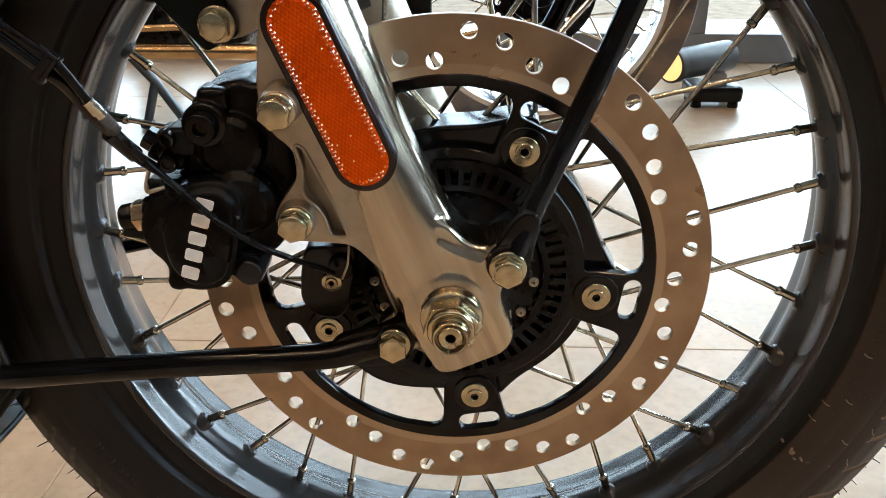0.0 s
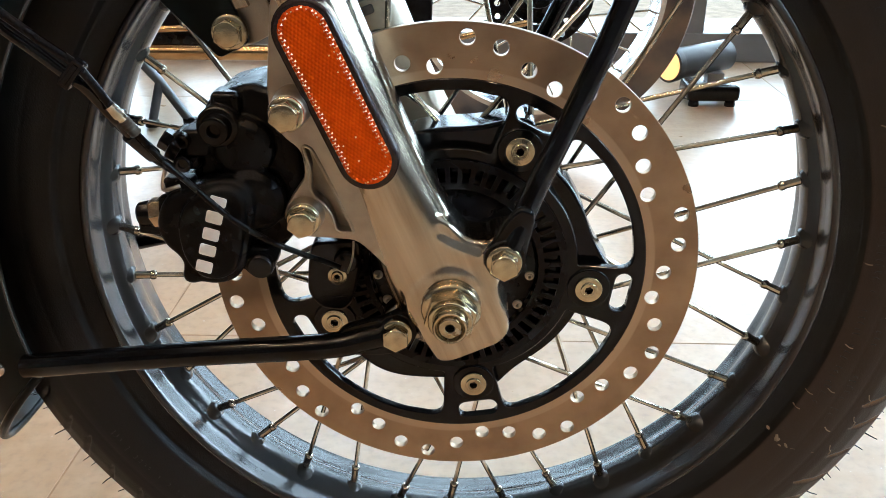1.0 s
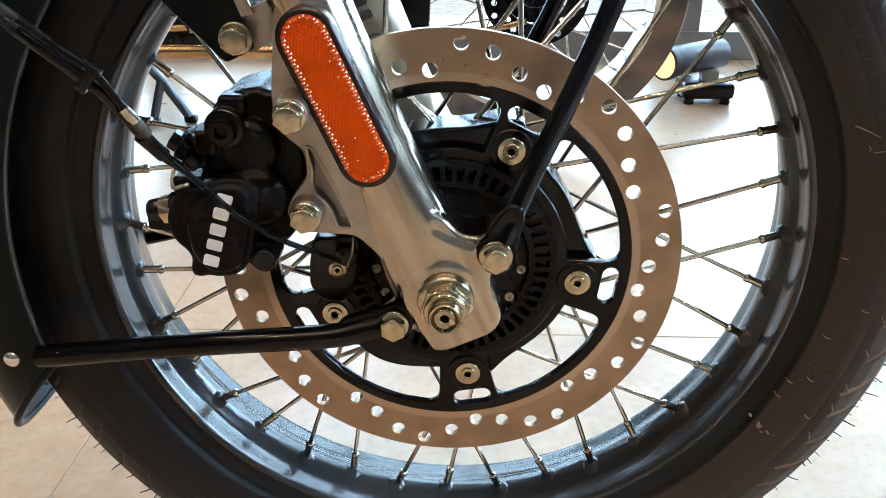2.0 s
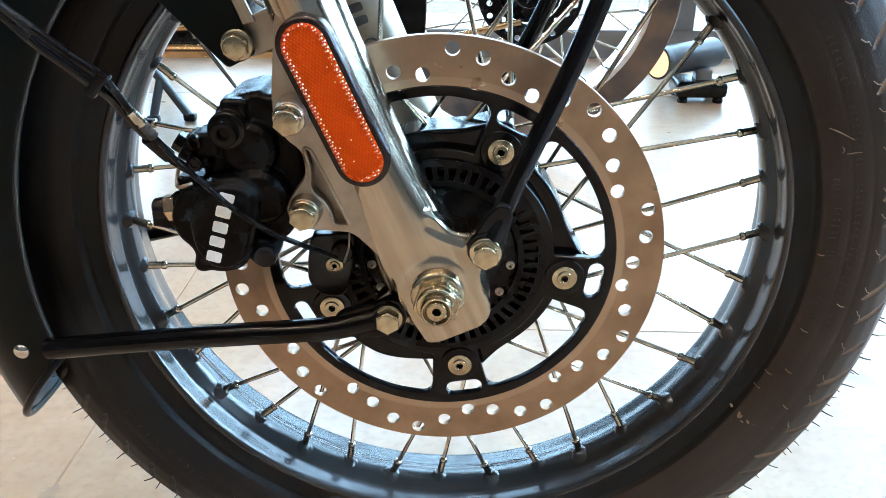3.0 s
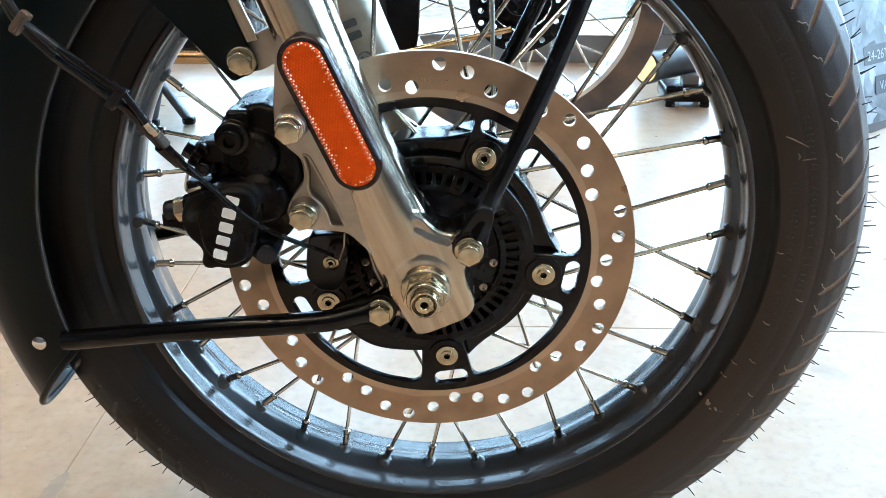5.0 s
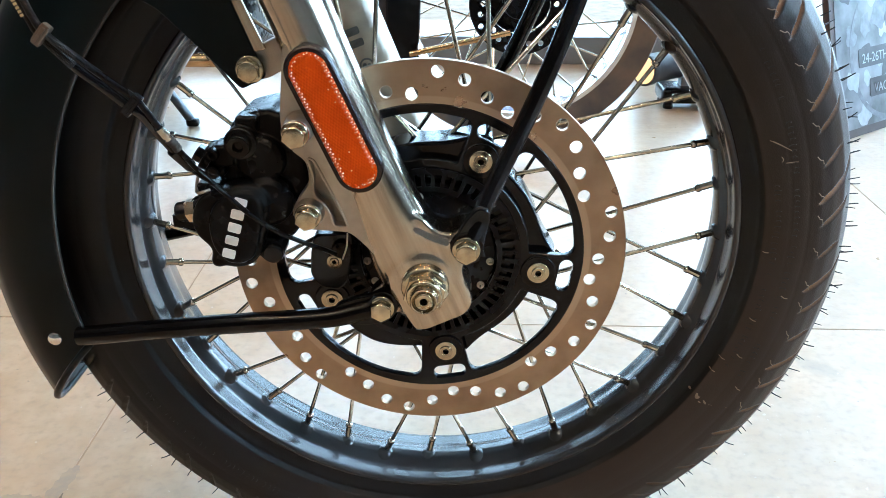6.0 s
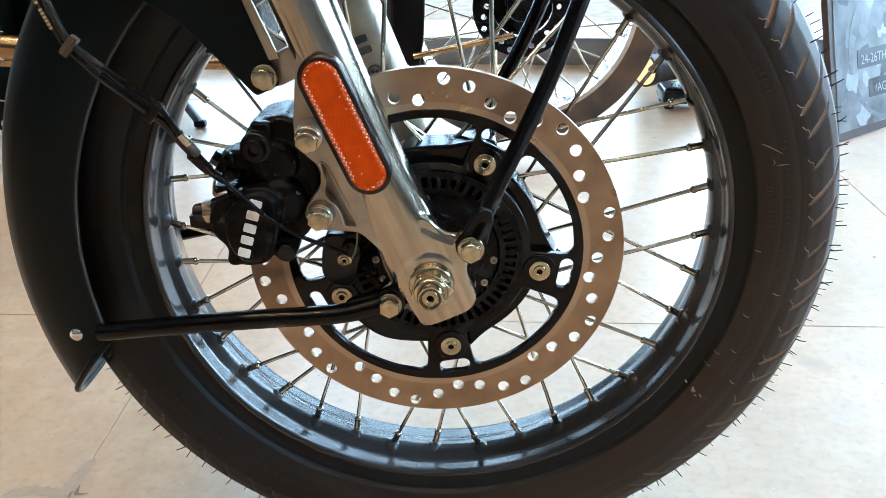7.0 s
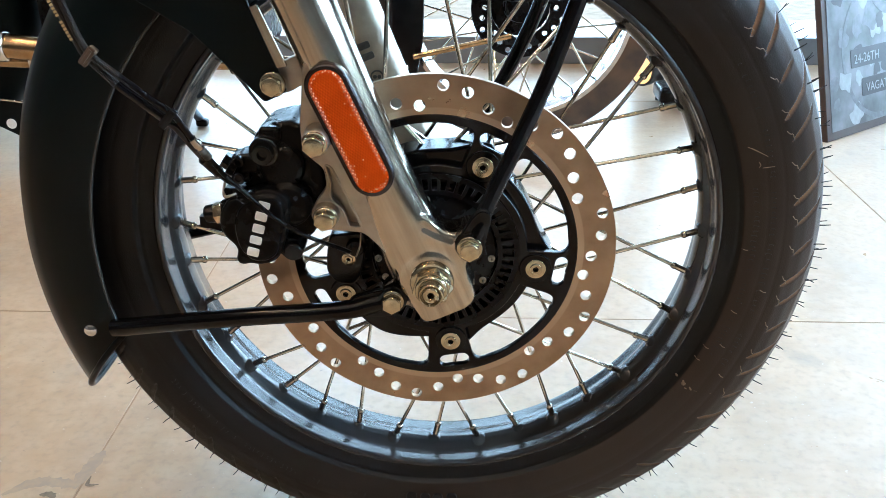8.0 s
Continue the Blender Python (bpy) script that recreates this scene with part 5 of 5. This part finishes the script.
# ---- floor spotlight by the window ----
spot = thing("floor_spotlight", "dark cylindrical spotlight with a glowing warm face on a black base", "spotlight", pose(0.529, 1.594, 0) @ Matrix.Scale(1.0335, 4))
part("base", box(0.0, 0.125, -0.05, 0.05, 0.012, 0.052, 0.012), PLASTIC, spot, "black base")
for fx, fy in ((0.02, -0.035), (0.105, -0.035), (0.02, 0.035), (0.105, 0.035)):
    part("foot", lathe([(0.0, 0.0), (0.012, 0.0), (0.013, 0.004), (0.011, 0.014), (0.0, 0.014)], 16), PLASTIC, spot, "", Matrix.Translation((fx, fy, 0.0005)) @ pose(0, 0, 0, 90, 0, 0))
part("bracket", box(0.05, 0.09, -0.02, 0.02, 0.048, 0.075, 0.004), FRAME, spot)
body = Matrix.Translation((0.040, 0.011, 0.102)) @ pose(0, 0, 0, 0, 0, 127)
part("housing", lathe([(0.0, -0.085), (0.032, -0.085), (0.036, -0.08), (0.036, 0.095), (0.040, 0.10), (0.040, 0.118), (0.036, 0.119), (0.0, 0.112)], 40), SPOTGREY, spot, "dark metal cylindrical housing", body)
part("lens", lathe([(0.0, 0.1205), (0.030, 0.1200), (0.0345, 0.1188)], 40), lamp_material("spot_face", (1.0, 0.62, 0.22), 0.8), spot, "glowing warm lens", body)

beam = bpy.data.lights.new("spotlight_beam", "SPOT")
beam.energy, beam.color, beam.spot_size, beam.shadow_soft_size = 9.0, (1.0, 0.62, 0.28), radians(75), 0.03
new("spotlight_beam", beam).matrix_world = look((0.456, 1.520, 0.1055), (0.05, 1.21, 0.15))

# ---- poster board ----
PB = Vector((0.870, 1.260, 0.001))
along = Vector((0.78, 0.62, 0)).normalized()
back = Vector((-along.y, along.x, 0))
tall = (Vector((0, 0, 1)) + back * 0.26).normalized()
nrm_ = along.cross(tall)
MB = Matrix((along, -nrm_, tall)).transposed().to_4x4()
MB.translation = PB
# local axes: x along the foot, y to the back, z up the board
board = thing("poster_board", "leaning poster board with a grey printed picture and dark plates", "poster board", MB)


def print_material():
    mat = material("grey_print", (0.21, 0.215, 0.225), 0.3, second=(0.060, 0.060, 0.064), scale=11, bump=0.0)
    return mat


part("panel", box(0.0, 0.72, 0.0, 0.016, 0.0, 1.5, 0.002), material("board_edge", (0.055, 0.036, 0.028), 0.4, var=0.3, scale=20), board, "brown board with worn edge")
part("print", box(0.018, 0.71, -0.0015, -0.0002, 0.02, 1.48), print_material(), board, "grey and white printed picture")
PALE = material("pale_print", (0.34, 0.35, 0.37), 0.35, var=0.2, scale=60)
PRINTGREY = material("mid_print", (0.17, 0.175, 0.19), 0.35, var=0.4, scale=50)
DARK = material("plate_print", (0.045, 0.045, 0.048), 0.35, var=0.25, scale=30)
for z0, z1, x0 in ((0.156, 0.200, 0.108), (0.084, 0.1276, 0.152)):
    part("plate_print", plate([rounded([(x0, z0), (x0 + 0.30, z0), (x0 + 0.30, z1), (x0, z1)], 0.006)], -0.0021, -0.0027), DARK, board, "dark printed plate")


def lettering(text, size, x, z, parent):
    cu = bpy.data.curves.new("lettering", "FONT")
    cu.body, cu.size, cu.extrude = text, size, 0.0002
    ob = bpy.data.objects.new("lettering", cu)
    scene.collection.objects.link(ob)
    bpy.context.view_layer.update()
    me = bpy.data.meshes.new_from_object(ob.evaluated_get(bpy.context.evaluated_depsgraph_get()))
    bpy.data.objects.remove(ob)
    return part("lettering", me, PALE, parent, "white printed lettering", Matrix.Translation((x, -0.0032, z)) @ pose(0, 0, 0, 90, 0, 0))


lettering("24-26TH", 0.031, 0.121, 0.1655, board)
lettering("VAGAT", 0.030, 0.170, 0.0930, board)
for x, z, r0, r1 in ((0.24, 0.19, 0.156, 0.168), (0.30, 0.385, 0.095, 0.12)):
    part("ring_print", plate([circle(x, z, r1, 60), circle(x, z, r0, 60)], -0.0017, -0.0020), PRINTGREY, board, "pale printed ring")
blots = random.Random(12)
for k in range(44):
    x, z, r = blots.uniform(0.03, 0.34), blots.uniform(0.03, 0.46), blots.uniform(0.010, 0.036)
    ring_ = []
    for i in range(11):
        q = 2 * math.pi * i / 11
        rr = r * blots.uniform(0.5, 1.2)
        ring_.append((max(x + rr * math.cos(q), 0.02), max(z + rr * math.sin(q), 0.022)))
    part("print_patch", plate([rounded(ring_, 0.006, 2)], -0.00155 - 0.00001 * k, -0.00165 - 0.00001 * k), (PALE, PRINTGREY, DARK, PALE, PRINTGREY)[k % 5], board)

# ---- floor tiles ----
TILE_W = 1.2
tile_bm = box(0.0013, TILE_W - 0.0013, 0.0013, TILE_W - 0.0013, -0.010, 0.0, 0.0006)
tile_mesh = finish(tile_bm, "floor_tile")
tile_mesh.materials.append(TILE)
for i in range(-4, 5):
    for j in range(-4, 2):
        x, y = -0.395 + TILE_W * i, 0.412 + TILE_W * j
        if x + TILE_W < X0 or x > X1 or y + TILE_W < Y0 or y > Y1:
            continue
        part("floor_tile", tile_mesh, None, floor, "", Matrix.Translation((x, y, 0)))

# dried grey smears and scraped marks on the floor beside the wheel
SMEAR = material("dried_smear", (0.225, 0.175, 0.128), 0.36, second=(0.275, 0.200, 0.130), scale=90, rough_var=0.06)
SCRAPE = material("scraped_mark", (0.135, 0.098, 0.062), 0.6, var=0.3, scale=200)


def smear(points, half, z, seed):
    """A thin film along a wandering line, with an uneven outline."""
    bm = bmesh.new()
    rng_ = random.Random(seed)
    path = smooth_path([(x, y, z) for x, y in points], 8)
    rows = []
    for i, p in enumerate(path):
        d = (path[min(i + 1, len(path) - 1)] - path[max(i - 1, 0)]).normalized()
        side = Vector((-d.y, d.x, 0))
        u = i / (len(path) - 1)
        w = half * min(1.0, 0.25 + 3.0 * min(u, 1 - u))
        rows.append([bm.verts.new(p + side * w * f * rng_.uniform(0.75, 1.15)) for f in (-1, -0.4, 0.4, 1)])
    grid_faces(bm, rows)
    bmesh.ops.recalc_face_normals(bm, faces=bm.faces[:])
    return bm


for pts, half, z, mat_, label in (([(-0.475, 0.008), (-0.454, 0.026), (-0.436, 0.031), (-0.413, 0.028), (-0.401, 0.024)], 0.0080, 0.0003, SMEAR, "dried grey smear"),
                                  ([(-0.4005, 0.020), (-0.399, 0.044), (-0.395, 0.071), (-0.392, 0.086)], 0.0085, 0.0006, SMEAR, "dried grey smear"),
                                  ([(-0.390, 0.041), (-0.389, 0.028), (-0.386, 0.026), (-0.376, 0.027)], 0.0021, 0.0009, SCRAPE, "small brown scrape"),
                                  ([(-0.434, 0.009), (-0.423, 0.010), (-0.415, 0.005)], 0.0040, 0.0009, SCRAPE, "small brown scrape")):
    part("floor_mark", smear(pts, half, z, 3), mat_, floor, label)
